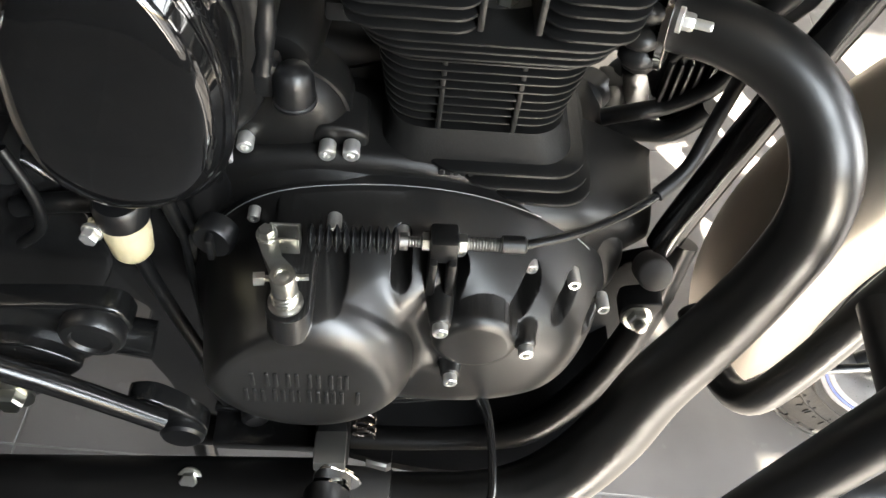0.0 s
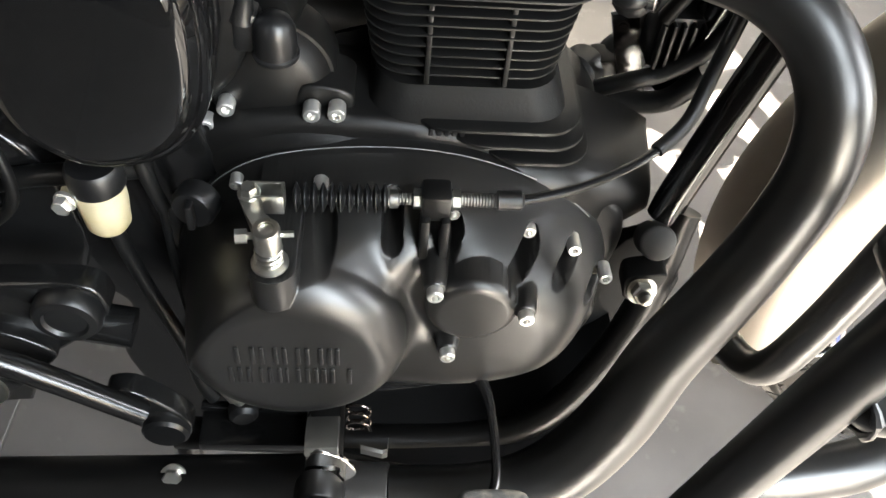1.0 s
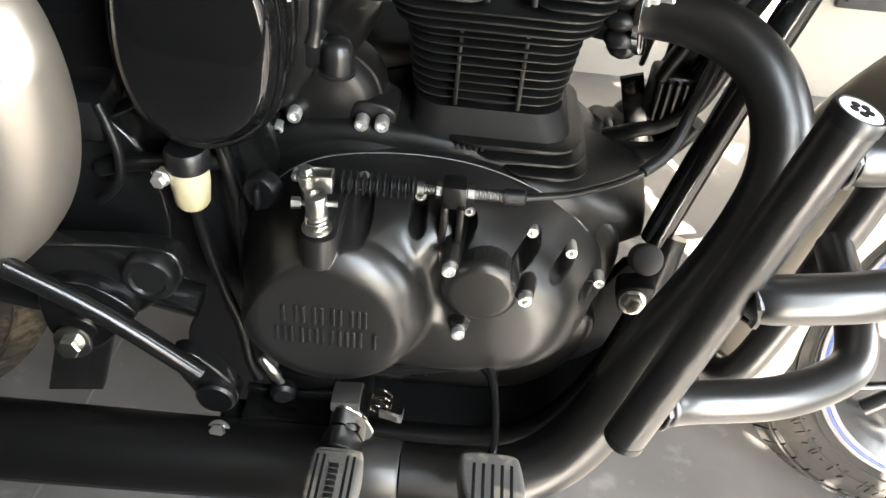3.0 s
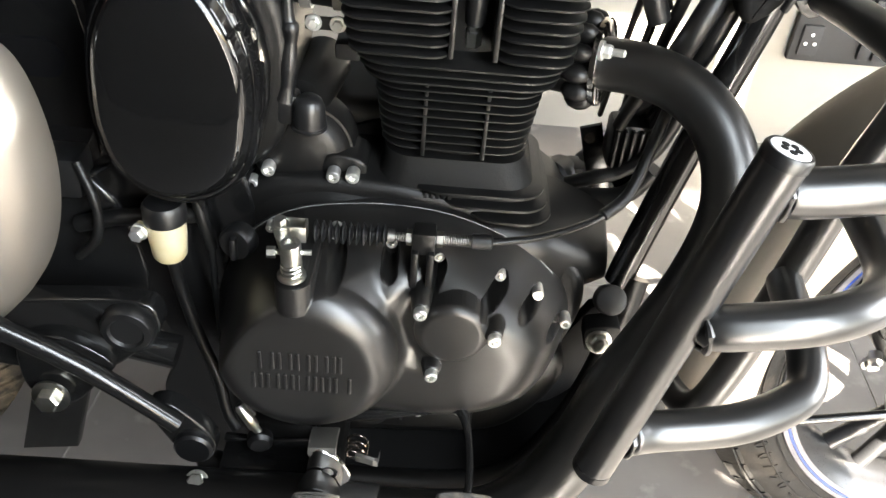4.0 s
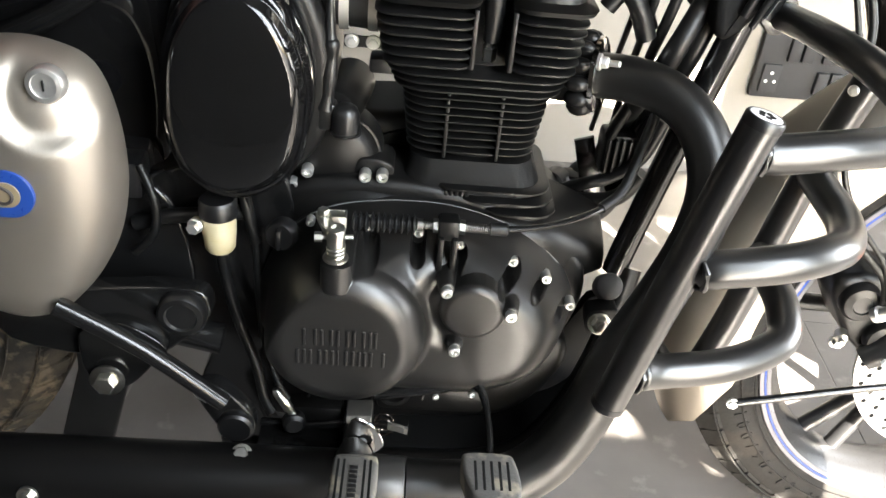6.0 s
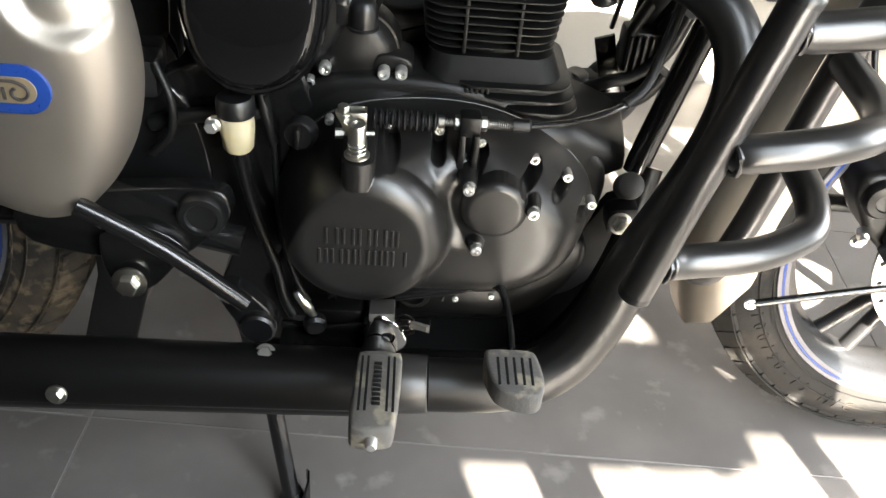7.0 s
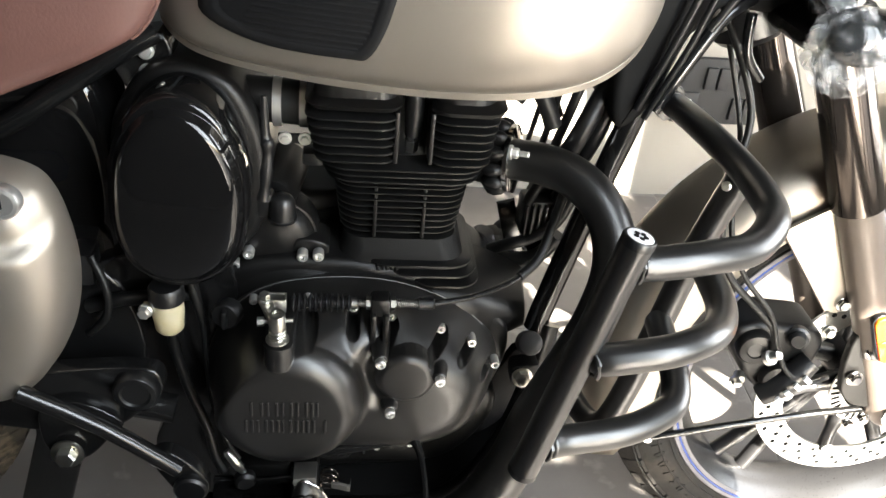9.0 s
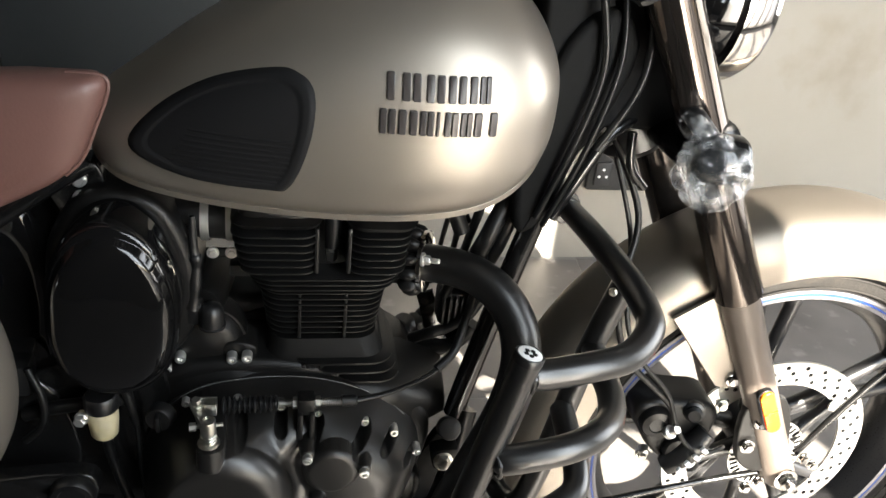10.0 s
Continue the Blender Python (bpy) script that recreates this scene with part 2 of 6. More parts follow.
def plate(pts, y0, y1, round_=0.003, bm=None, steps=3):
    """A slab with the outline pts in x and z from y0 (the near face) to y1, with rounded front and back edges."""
    front = []
    for k in range(steps + 1):
        a = math.pi / 2 * k / steps            # 0 at the face, pi/2 at the rim
        front.append([(x, y0 + round_ * (1 - math.cos(a)), z) for x, z in inset(pts, round_ * (1 - math.sin(a)))])
    back = [[(x, y1, z) for x, z in pts]]
    return loft(front + back, bm)


def round_rect(x0, x1, z0, z1, r, n=5):
    pts = []
    for cx, cz, a in ((x1 - r, z1 - r, 0), (x0 + r, z1 - r, 90), (x0 + r, z0 + r, 180), (x1 - r, z0 + r, 270)):
        for k in range(n + 1):
            q = radians(a + 90 * k / n)
            pts.append((cx + r * math.cos(q), cz + r * math.sin(q)))
    return pts


def ring_pts(cx, cz, r, n=32):
    return [(cx + r * math.cos(2 * math.pi * k / n), cz + r * math.sin(2 * math.pi * k / n)) for k in range(n)]


def socket_bolt(place, way, r=0.0055, h=0.007, parent=None, mat=None, turn=None):
    """A cap bolt with a socket in its head."""
    bm = lathe(place, way, [(-0.004, r), (h * 0.85, r), (h, r * 0.86), (h, r * 0.5), (h * 0.45, r * 0.48), (h * 0.4, 0.0001)], 18)
    return link("bolt", bm, mat or M_STEEL, parent, turn=turn, smooth=35)


def hex_bolt(place, way, r=0.009, h=0.008, parent=None, mat=None, washer=1.5, stud=0.0, turn=None):
    """A hexagon nut or bolt on a washer, with a stud if it has one."""
    bm = lathe(place, way, [(-0.001, r * washer), (0.002, r * washer), (0.0024, r * washer * 0.95), (0.0024, 0.0001)], 24)
    head = lathe(place, way, [(0.0022, r), (h * 0.8, r), (h, r * 0.85), (h, 0.0001)], 6)
    join(bm, head)
    if stud:
        join(bm, lathe(place, way, [(h, r * 0.55), (h + stud * 0.9, r * 0.55), (h + stud, r * 0.42), (h + stud, 0.0001)], 14))
    return link("bolt", bm, mat or M_ZINC, parent, turn=turn, smooth=30)


Y0 = 0.545                       # the bike's middle plane
bike = thing("motorcycle", (0.15, Y0, 0), "parked motorcycle with sand tank, black engine and brown seat", "motorcycle")

# ---------------------------------------------------------------- the room
WALL_Y, FRONT_Y, LEFT_X, RIGHT_X, TOP_Z = 1.715, -0.8, -3.2, 3.3, 4.3
TILE_X, TILE_Y, GRID_YAW = 1.29, 0.65, -3.0


def structure(name, bm, mat, label, category, smooth=30):
    return tagged(link(name, bm, mat, smooth=smooth), label, category, kind="structure")


floor = structure("floor", box((LEFT_X - 0.2, FRONT_Y - 0.2, -0.10), (RIGHT_X + 0.2, WALL_Y + 0.2, -0.0012)), M_GROUT, "large grey stone floor tiles with thin light joints", "floor")
structure("wall_back", box((LEFT_X - 0.2, WALL_Y, -0.1), (RIGHT_X + 0.2, WALL_Y + 0.2, TOP_Z)), M_WALL, "cream painted plaster wall with faint stains", "wall")
# left and front walls are unseen; their dark colour holds down bounced light
structure("wall_left", box((LEFT_X - 0.2, FRONT_Y, -0.1), (LEFT_X, WALL_Y - 0.002, TOP_Z)), M_DIM, "unseen brown-grey wall, kept dark to cut bounced light", "wall")
GATE_Y0, GATE_Y1, GATE_Z0, GATE_Z1 = -0.70, 1.40, 0.35, 2.75
bm = box((RIGHT_X, FRONT_Y, -0.1), (RIGHT_X + 0.2, GATE_Y0, TOP_Z))
box((RIGHT_X, GATE_Y1, -0.1), (RIGHT_X + 0.2, WALL_Y - 0.002, TOP_Z), bm=bm)
box((RIGHT_X, GATE_Y0, -0.1), (RIGHT_X + 0.2, GATE_Y1, GATE_Z0), bm=bm)
box((RIGHT_X, GATE_Y0, GATE_Z1), (RIGHT_X + 0.2, GATE_Y1, TOP_Z), bm=bm)
structure("wall_right", bm, M_WALL, "cream painted plaster wall", "wall")
structure("ceiling", box((LEFT_X - 0.2, FRONT_Y - 0.2, TOP_Z), (RIGHT_X + 0.2, WALL_Y + 0.2, TOP_Z + 0.1)), M_CEIL, "unseen ceiling, kept dark to cut fill from above", "ceiling")
OPEN_X0, OPEN_X1, OPEN_Z0, OPEN_Z1 = 0.40, 3.0, 0.12, 3.95
bm = box((LEFT_X - 0.2, FRONT_Y - 0.2, -0.1), (OPEN_X0, FRONT_Y, TOP_Z))
box((OPEN_X1, FRONT_Y - 0.2, -0.1), (RIGHT_X + 0.2, FRONT_Y, TOP_Z), bm=bm)
box((OPEN_X0, FRONT_Y - 0.2, -0.1), (OPEN_X1, FRONT_Y, OPEN_Z0), bm=bm)
box((OPEN_X0, FRONT_Y - 0.2, OPEN_Z1), (OPEN_X1, FRONT_Y, TOP_Z), bm=bm)
structure("wall_front", bm, M_DIM, "unseen brown-grey wall with a tall barred window opening, kept dark to cut bounced light", "wall")
window = thing("window_1", (2.1, FRONT_Y - 0.1, OPEN_Z0), "tall window with grey steel frame bars and a middle rail", "window", kind="structure")
for k in range(6):
    x, w = (0.998, 0.045) if k == 1 else (0.567 + 0.41 * k, 0.085)
    link("bar", box((x, FRONT_Y - 0.12, OPEN_Z0), (x + w, FRONT_Y - 0.08, OPEN_Z1), 0.004), M_GRILLE, window)
link("rail", box((OPEN_X0, FRONT_Y - 0.115, 1.02), (OPEN_X1, FRONT_Y - 0.085, 1.06), 0.004), M_GRILLE, window)
# an unseen screen added outside; its beams and slits shape where the sun falls
MASK_Y = -2.0
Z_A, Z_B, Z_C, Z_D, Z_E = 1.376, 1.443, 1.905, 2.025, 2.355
bm = box((-4.0, MASK_Y - 0.02, -0.12), (0.783, MASK_Y, 6.6))
box((0.783, MASK_Y - 0.02, Z_E), (5.5, MASK_Y, 6.6), bm=bm)
box((0.783, MASK_Y - 0.02, Z_A), (5.5, MASK_Y, Z_B), bm=bm)
box((0.783, MASK_Y - 0.02, Z_B), (0.95, MASK_Y, Z_E), bm=bm)
box((0.95, MASK_Y - 0.02, 1.585), (1.03, MASK_Y, Z_E), bm=bm)
box((1.03, MASK_Y - 0.02, 1.55), (1.216, MASK_Y, Z_E), bm=bm)
box((1.216, MASK_Y - 0.02, 1.475), (1.345, MASK_Y, Z_C), bm=bm)
box((1.88, MASK_Y - 0.02, Z_D), (2.07, MASK_Y, Z_E), bm=bm)
box((2.07, MASK_Y - 0.02, Z_B), (5.5, MASK_Y, Z_E), bm=bm)
box((1.216, MASK_Y - 0.02, Z_C), (2.07, MASK_Y, Z_D), bm=bm)
box((1.216, MASK_Y - 0.02, Z_D), (1.405, MASK_Y, Z_E), bm=bm)
structure("sun_mask", bm, M_DIM, "unseen dark screen with slits, added outside to shape the sunlight", "wall")
# tabs added under and over the screen's beam to notch its shadow
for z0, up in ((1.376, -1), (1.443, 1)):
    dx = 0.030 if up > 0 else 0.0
    bm = box((0.783, MASK_Y - 0.03, z0 + min(0, up * 0.037)), (1.140 + dx, MASK_Y + 0.01, z0 + max(0, up * 0.037)), 0.002)
    box((1.140 + dx, MASK_Y - 0.03, z0 + up * 0.024 - 0.013), (1.217 + dx, MASK_Y + 0.01, z0 + up * 0.024 + 0.013), 0.003, bm=bm)
    box((1.200 + dx, MASK_Y - 0.03, z0 + up * 0.021 - 0.0075), (1.250 + dx * 1.5, MASK_Y + 0.01, z0 + up * 0.021 + 0.0075), 0.003, bm=bm)
    box((1.166 + dx * 2.2, MASK_Y - 0.03, z0 + up * 0.036 - 0.006), (1.196 + dx * 2.2, MASK_Y + 0.01, z0 + up * 0.040 + 0.003), 0.003, bm=bm)
    box((1.178 + dx, MASK_Y - 0.03, z0 - 0.012), (1.212 + dx, MASK_Y + 0.01, z0 + 0.012), 0.003, bm=bm)
    link("sun_mask_tab", bm, M_GRILLE, window)
ground = structure("ground", box((-60, -80, -0.3), (60, 60, -0.12)), M_FLOOR, "grey paved yard outside the window", "ground")
window_light("window_glow", (1.02, FRONT_Y - 0.22, 1.85), (1.02, 2, 1.85), 1.0, 2.0, 5.0, (0.86, 0.94, 1.0))
# the wide barred window ahead of the bike
window_b = thing("window_2", (RIGHT_X + 0.1, 0.35, GATE_Z0), "wide window with dark steel grille bars ahead of the motorcycle", "window", kind="structure")
for k in range(6):
    y = GATE_Y0 + 0.02 + 0.40 * k
    link("bar", box((RIGHT_X + 0.06, y, GATE_Z0), (RIGHT_X + 0.09, y + 0.035, GATE_Z1), 0.004), M_GRILLE, window_b)
for k in range(4):
    z = GATE_Z0 + 0.05 + 0.72 * k
    link("rail", box((RIGHT_X + 0.092, GATE_Y0, z), (RIGHT_X + 0.112, GATE_Y1, z + 0.035), 0.004), M_GRILLE, window_b)
window_light("gate_glow", (RIGHT_X + 0.22, 0.35, 1.55), (0, 0.35, 1.55), 2.1, 2.4, 8.0, (1.0, 0.975, 0.94))

# switchboard low on the wall
board = thing("switchboard", (0.96, WALL_Y, 0.34), "grey plastic switchboard with sockets and switches on the wall", "switchboard")
link("back_plate", box((0.876, WALL_Y - 0.022, 0.238), (1.122, WALL_Y - 0.001, 0.424), 0.006), M_SOCKET, board)
for k in range(2):
    for j in range(2):
        x, z = 0.945 + 0.09 * k, 0.256 + 0.084 * j
        if (k, j) != (0, 0):
            for s in range(2):
                link("switch", box((x + 0.036 * s, WALL_Y - 0.034, z), (x + 0.036 * s + 0.030, WALL_Y - 0.02, z + 0.062), 0.004), M_SOCKET, board)
sk = link("socket", box((0.893, WALL_Y - 0.030, 0.256), (0.940, WALL_Y - 0.02, 0.330), 0.004), M_SOCKET, board)
for dx, dz in ((0, 0.018), (-0.011, -0.004), (0.011, -0.004)):
    link("hole", lathe((0.9165 + dx, WALL_Y - 0.0305, 0.290 + dz), (0, -1, 0), [(0, 0.0042), (0.0012, 0.0042), (0.0012, 0.0001)], 12), M_WHITE, sk)

# dark board on the wall behind the tank
panel_b = thing("wall_board", (-1.0, WALL_Y, 1.2), "dark blue-grey board fixed to the cream wall", "board")
link("board", box((-0.65, WALL_Y - 0.03, 0.40), (0.10, WALL_Y - 0.001, 2.2), 0.004), M_BOARD, panel_b)
link("board_frame", box((-2.4, WALL_Y - 0.05, 0.40), (-0.652, WALL_Y - 0.001, 2.2), 0.006), M_DARKWOOD, panel_b)

# a dry curled leaf on the floor
leaf_bm = bmesh.new()
for ax, ay, bx, by, wide in ((0.193, 0.331, 0.196, 0.282, 0.0042), (0.176, 0.322, 0.190, 0.306, 0.0014), (0.187, 0.312, 0.191, 0.296, 0.0026), (0.196, 0.275, 0.193, 0.258, 0.0030), (0.199, 0.306, 0.201, 0.292, 0.0022)):
    rows = []
    across = Vector((by - ay, ax - bx, 0)).normalized()
    for k in range(11):
        u = k / 10
        half = wide * (math.sin(math.pi * u) ** 0.7 + 0.12) * (1 + 0.35 * math.sin(23 * u + 40 * ax))
        mid = Vector((ax + (bx - ax) * u, ay + (by - ay) * u, 0)) + across * 0.003 * math.sin(5 * u)
        lift = 0.001 + 0.006 * abs(math.sin(2.4 * u + 30 * ay))
        rows.append([leaf_bm.verts.new(mid + across * half * v + Vector((0, 0, lift + 0.003 * v * v))) for v in (-1, -0.5, 0, 0.5, 1)])
    for a, b in zip(rows, rows[1:]):
        for i in range(4):
            leaf_bm.faces.new((a[i], a[i + 1], b[i + 1], b[i]))
bmesh.ops.solidify(leaf_bm, geom=list(leaf_bm.faces), thickness=0.0006)
tagged(link("dry_leaf", leaf_bm, M_LEAF), "small dry curled brown leaf in scraps on the floor tiles", "leaf")

# ---------------------------------------------------------------- engine
def smoothstep(a, b, v):
    u = min(max((v - a) / (b - a), 0), 1)
    return u * u * (3 - 2 * u)


def capsule(x, z, a, b):
    """Distance of (x, z) from the line a-b."""
    px, pz, dx, dz = x - a[0], z - a[1], b[0] - a[0], b[1] - a[1]
    k = min(max((px * dx + pz * dz) / (dx * dx + dz * dz + 1e-12), 0), 1)
    return math.hypot(px - k * dx, pz - k * dz)


COVER = outline([(-0.168, 0.41), (-0.158, 0.470), (-0.128, 0.524), (-0.085, 0.556), (-0.02, 0.570), (0.05, 0.569), (0.11, 0.552), (0.163, 0.520), (0.200, 0.473), (0.204, 0.424),
                 (0.187, 0.380), (0.142, 0.348), (0.085, 0.331), (0.03, 0.327), (-0.03, 0.332), (-0.08, 0.345), (-0.13, 0.362)], 12)
CLUTCH, CLUTCH_R = (-0.059, 0.457), 0.076
POINTS, POINTS_R = (0.079, 0.494), 0.034
POCKETS = [(0.123, 0.525), (0.163, 0.505), (0.196, 0.470), (0.062, 0.543), (-0.038, 0.560), (0.016, 0.555)]
BOSSES = [(0.048, 0.525), (0.119, 0.499), (0.063, 0.447)]


def soft_min(a, b, k):
    h = min(max(0.5 + 0.5 * (a - b) / k, 0.0), 1.0)
    return a + (b - a) * h - k * h * (1 - h)


def cover_depth(x, z, d):
    """The y of the cover's face, d metres inside its rim."""
    u = min(max(d / 0.080, 0.0), 1.0)
    y = 0.450 - 0.089 * (1 - (1 - u) ** 3.1)
    # lower deck round the clutch arm
    deck = smoothstep(-0.040, -0.056, x) * smoothstep(0.508, 0.528, z)
    y += (max(y, 0.420) - y) * deck
    # the clutch dome: a flat disc with a rounded edge
    r = math.hypot(x - CLUTCH[0], z - CLUTCH[1])
    if r < 0.15:
        k = min(max((r - 0.060) / 0.030, 0.0), 1.0)
        dome = 0.3275 + 0.030 * (1 - math.sqrt(max(0.0, 1 - k * k))) + 2.0 * max(0.0, r - 0.090)
        dome += max(0.0, 0.449 - dome) * (1 - smoothstep(-0.002, 0.030, d))
        y = soft_min(y, dome, 0.012)
    # the hollow behind the contact cover, and the cover itself with its rounded rim
    r = math.hypot(x - POINTS[0], z - POINTS[1])
    side = smoothstep(0.006, -0.030, x - POINTS[0] + 0.25 * (POINTS[1] - z))
    y += 0.009 * math.exp(-((r - 0.047) / 0.013) ** 2) * side * smoothstep(0.0, 0.05, d)
    k = min(max((r - POINTS_R + 0.008) / 0.010, 0.0), 1.0)
    if k < 1.0:
        y = min(y, 0.3515 + 0.012 * (1 - math.sqrt(1 - k * k)))
    for p in POCKETS:
        ox, oz = p[0] - 0.015, p[1] - 0.452
        k = -0.013 / math.hypot(ox, oz)
        r = capsule(x, z, p, (p[0] + k * ox, p[1] + k * oz))
        if r < 0.0082:
            y += max(0.0, 0.421 - y) * smoothstep(0.0082, 0.0060, r)
    for bx, bz in BOSSES:
        r = math.hypot(x - bx, z - bz)
        if r < 0.014:
            y = soft_min(y, 0.351 + 0.05 * smoothstep(0.0075, 0.014, r), 0.003)
    # the clutch shaft's upright boss
    dx = abs(x + 0.066)
    if dx < 0.0165 and 0.50 < z < 0.560:
        y = min(y, 0.342 - math.sqrt(0.0165 ** 2 - dx * dx) + 1.2 * max(0.0, 0.528 - z))
    return y


def build_cover():
    cx, cz, rings = 0.015, 0.452, 150
    rim = []
    n = 900
    # outline by even angles
    poly = [(math.atan2(z - cz, x - cx), math.hypot(x - cx, z - cz)) for x, z in COVER]
    poly.sort()
    angs, rads = [p[0] for p in poly], [p[1] for p in poly]
    for k in range(n):
        q = -math.pi + 2 * math.pi * k / n
        rim.append((q, float(np.interp(q, angs, rads, period=2 * math.pi))))
    bm = bmesh.new()
    rows = []
    for j in range(rings, 0, -1):
        s = (j / rings) ** 0.8
        row = []
        for q, r in rim:
            x, z = cx + r * s * math.cos(q), cz + r * s * math.sin(q)
            row.append(bm.verts.new((x, cover_depth(x, z, r * (1 - s)), z)))
        rows.append(row)
    back = [bm.verts.new((cx + r * math.cos(q), 0.468, cz + r * math.sin(q))) for q, r in rim]
    rows.insert(0, back)
    for a, b in zip(rows, rows[1:]):
        for i in range(n):
            j = (i + 1) % n
            bm.faces.new((a[i], a[j], b[j], b[i]))
    mid = bm.verts.new((cx, cover_depth(cx, cz, 0.1), cz))
    for i in range(n):
        bm.faces.new((rows[-1][i], rows[-1][(i + 1) % n], mid))
    return link("engine_cover", bm, M_SATIN, bike, "satin black engine side cover with raised lettering plate", smooth=60)


cover = build_cover()
for x, z in BOSSES:
    socket_bolt((x, 0.351, z), (0, -1, 0), 0.0062, 0.008, cover)
for x, z in POCKETS:
    socket_bolt((x, 0.422, z), (0, -1, 0.12), 0.0058, 0.014, cover)
socket_bolt((-0.103, 0.435, 0.548), (0, -1, 0), 0.005, 0.007, cover)
socket_bolt((0.128, 0.455, 0.335), (0, -1, 0), 0.005, 0.006, cover)


def raised_bars(rows, y0, y1, parent, mat, turn=None, lean=0.0):
    """Brand lettering as plain raised bars: rows of (x0, x1, z0, z1)."""
    for x0, x1, z0, z1 in rows:
        bm = plate(round_rect(x0, x1, z0, z1, min(x1 - x0, z1 - z0) * 0.25, 3), y0, y1, 0.0006)
        link("raised_bar", bm, mat, parent, turn=turn)


def letter_bars(x0, z0, widths, height, gap):
    out, x = [], x0
    for w in widths:
        t = min(0.0034, w * 0.4)
        out += [(x, x + t, z0, z0 + height)] + ([(x + w - t, x + w, z0, z0 + height)] if w > 0.008 else [])
        x += w + gap
    return out


raised_bars(letter_bars(-0.099, 0.4610, (0.0150, 0.0135, 0.0135, 0.0135, 0.0090), 0.0210, 0.0034), 0.3257, 0.330, cover, M_SATIN)
raised_bars(letter_bars(-0.106, 0.4350, (0.0105, 0.0130, 0.0105, 0.0045, 0.0105, 0.0095, 0.0165), 0.0195, 0.0032), 0.3257, 0.330, cover, M_SATIN)

# crankcase behind the cover
case_pts = outline([(-0.185, 0.40), (-0.185, 0.50), (-0.15, 0.56), (-0.09, 0.585), (0.0, 0.588), (0.09, 0.572), (0.15, 0.545), (0.205, 0.505), (0.222, 0.465), (0.215, 0.41), (0.19, 0.36), (0.13, 0.33), (0.04, 0.315), (-0.08, 0.315), (-0.15, 0.34)], 6)
crank = link("crankcase", plate(case_pts, 0.462, 0.66, 0.012, steps=5), M_CASE, bike, "matt black crankcase casting")
deck = []
for x, zt, y0, zb in ((-0.165, 0.545, 0.470, 0.557), (-0.12, 0.568, 0.462, 0.580), (-0.06, 0.580, 0.456, 0.592), (0.0, 0.572, 0.452, 0.584), (0.06, 0.562, 0.450, 0.574), (0.12, 0.554, 0.448, 0.568), (0.17, 0.543, 0.454, 0.556), (0.215, 0.520, 0.474, 0.538), (0.246, 0.498, 0.494, 0.520)):
    deck.append([(x, y0, 0.47), (x, y0 - 0.002, zt - 0.022), (x, y0 + 0.002, zt - 0.010), (x, y0 + 0.012, zt - 0.001), (x, y0 + 0.03, zt + 0.3 * (zb - zt)), (x, y0 + 0.06, zt + 0.8 * (zb - zt)), (x, max(0.56, y0 + 0.062), zb), (x, 0.57, 0.46)])
deck = [[Vector(p) for p in lp] for lp in deck]
fine_deck = [[p for p in row] for row in zip(*[curve_points([lp[i] for lp in deck], 5) for i in range(8)])]
link("upper_crankcase", loft(fine_deck), M_CASE, bike, smooth=50)
# sump and lower casting
link("sump", plate(outline([(-0.14, 0.36), (0.10, 0.355), (0.19, 0.39), (0.215, 0.37), (0.205, 0.325), (0.17, 0.275), (0.12, 0.250), (0.0, 0.240), (-0.15, 0.235), (-0.17, 0.30)], 4), 0.45, 0.62, 0.012, steps=4), M_CASE, bike)
low = link("lower_bracket", box((-0.02, 0.432, 0.272), (0.118, 0.47, 0.332), 0.008), M_CASE, bike)
for x, z in ((0.055, 0.293), (0.10, 0.30)):
    socket_bolt((x, 0.432, z + 0.008), (0, -1, 0), 0.004, 0.004, low)
link("drain_plug", lathe((0.002, 0.412, 0.331), (0, -1, 0), [(0, 0.02), (0.012, 0.02), (0.014, 0.018), (0.014, 0.013), (0.006, 0.012), (0.006, 0.0001)], 28), M_CASE, bike)
# oil filler cap at the rear of the cover
filler = lathe((-0.130, 0.425, 0.538), (-0.25, -1, 0.1), [(0, 0.0175), (0.014, 0.0175), (0.017, 0.015), (0.017, 0.0001)], 28)
box((-0.137, 0.400, 0.527), (-0.131, 0.415, 0.551), 0.002, bm=filler)
link("oil_filler_cap", filler, M_PLASTIC, bike)

# starter housing with its cap and bolts
starter = link("starter_housing", lathe((-0.083, 0.53, 0.598), (0, -1, 0), [(0, 0.054), (0.030, 0.054), (0.0335, 0.0525), (0.034, 0.050), (0.040, 0.047), (0.047, 0.042), (0.050, 0.038), (0.0505, 0.030), (0.054, 0.022), (0.055, 0.0001)], 48), M_CASE, bike)
link("lug", plate(outline([(-0.055, 0.605), (-0.03, 0.606), (-0.016, 0.598), (-0.018, 0.583), (-0.03, 0.578), (-0.058, 0.578)], 4), 0.476, 0.52, 0.003), M_CASE, starter)
for x, z in ((-0.028, 0.592), (-0.047, 0.591), (-0.111, 0.590), (-0.128, 0.572)):
    socket_bolt((x, 0.470 if x > -0.1 else 0.474, z), (0, -1, 0), 0.0068, 0.009, starter)
sensor = link("starter_terminal_boot", lathe((-0.070, 0.470, 0.640), (0.0, -0.05, 1), [(0, 0.0165), (0.003, 0.0168), (0.004, 0.0155), (0.022, 0.015), (0.029, 0.0125), (0.033, 0.008), (0.0345, 0.0001)], 28), M_PLASTIC, bike)
link("boot_neck", box((-0.100, 0.468, 0.640), (-0.080, 0.49, 0.672), 0.005), M_PLASTIC, sensor)
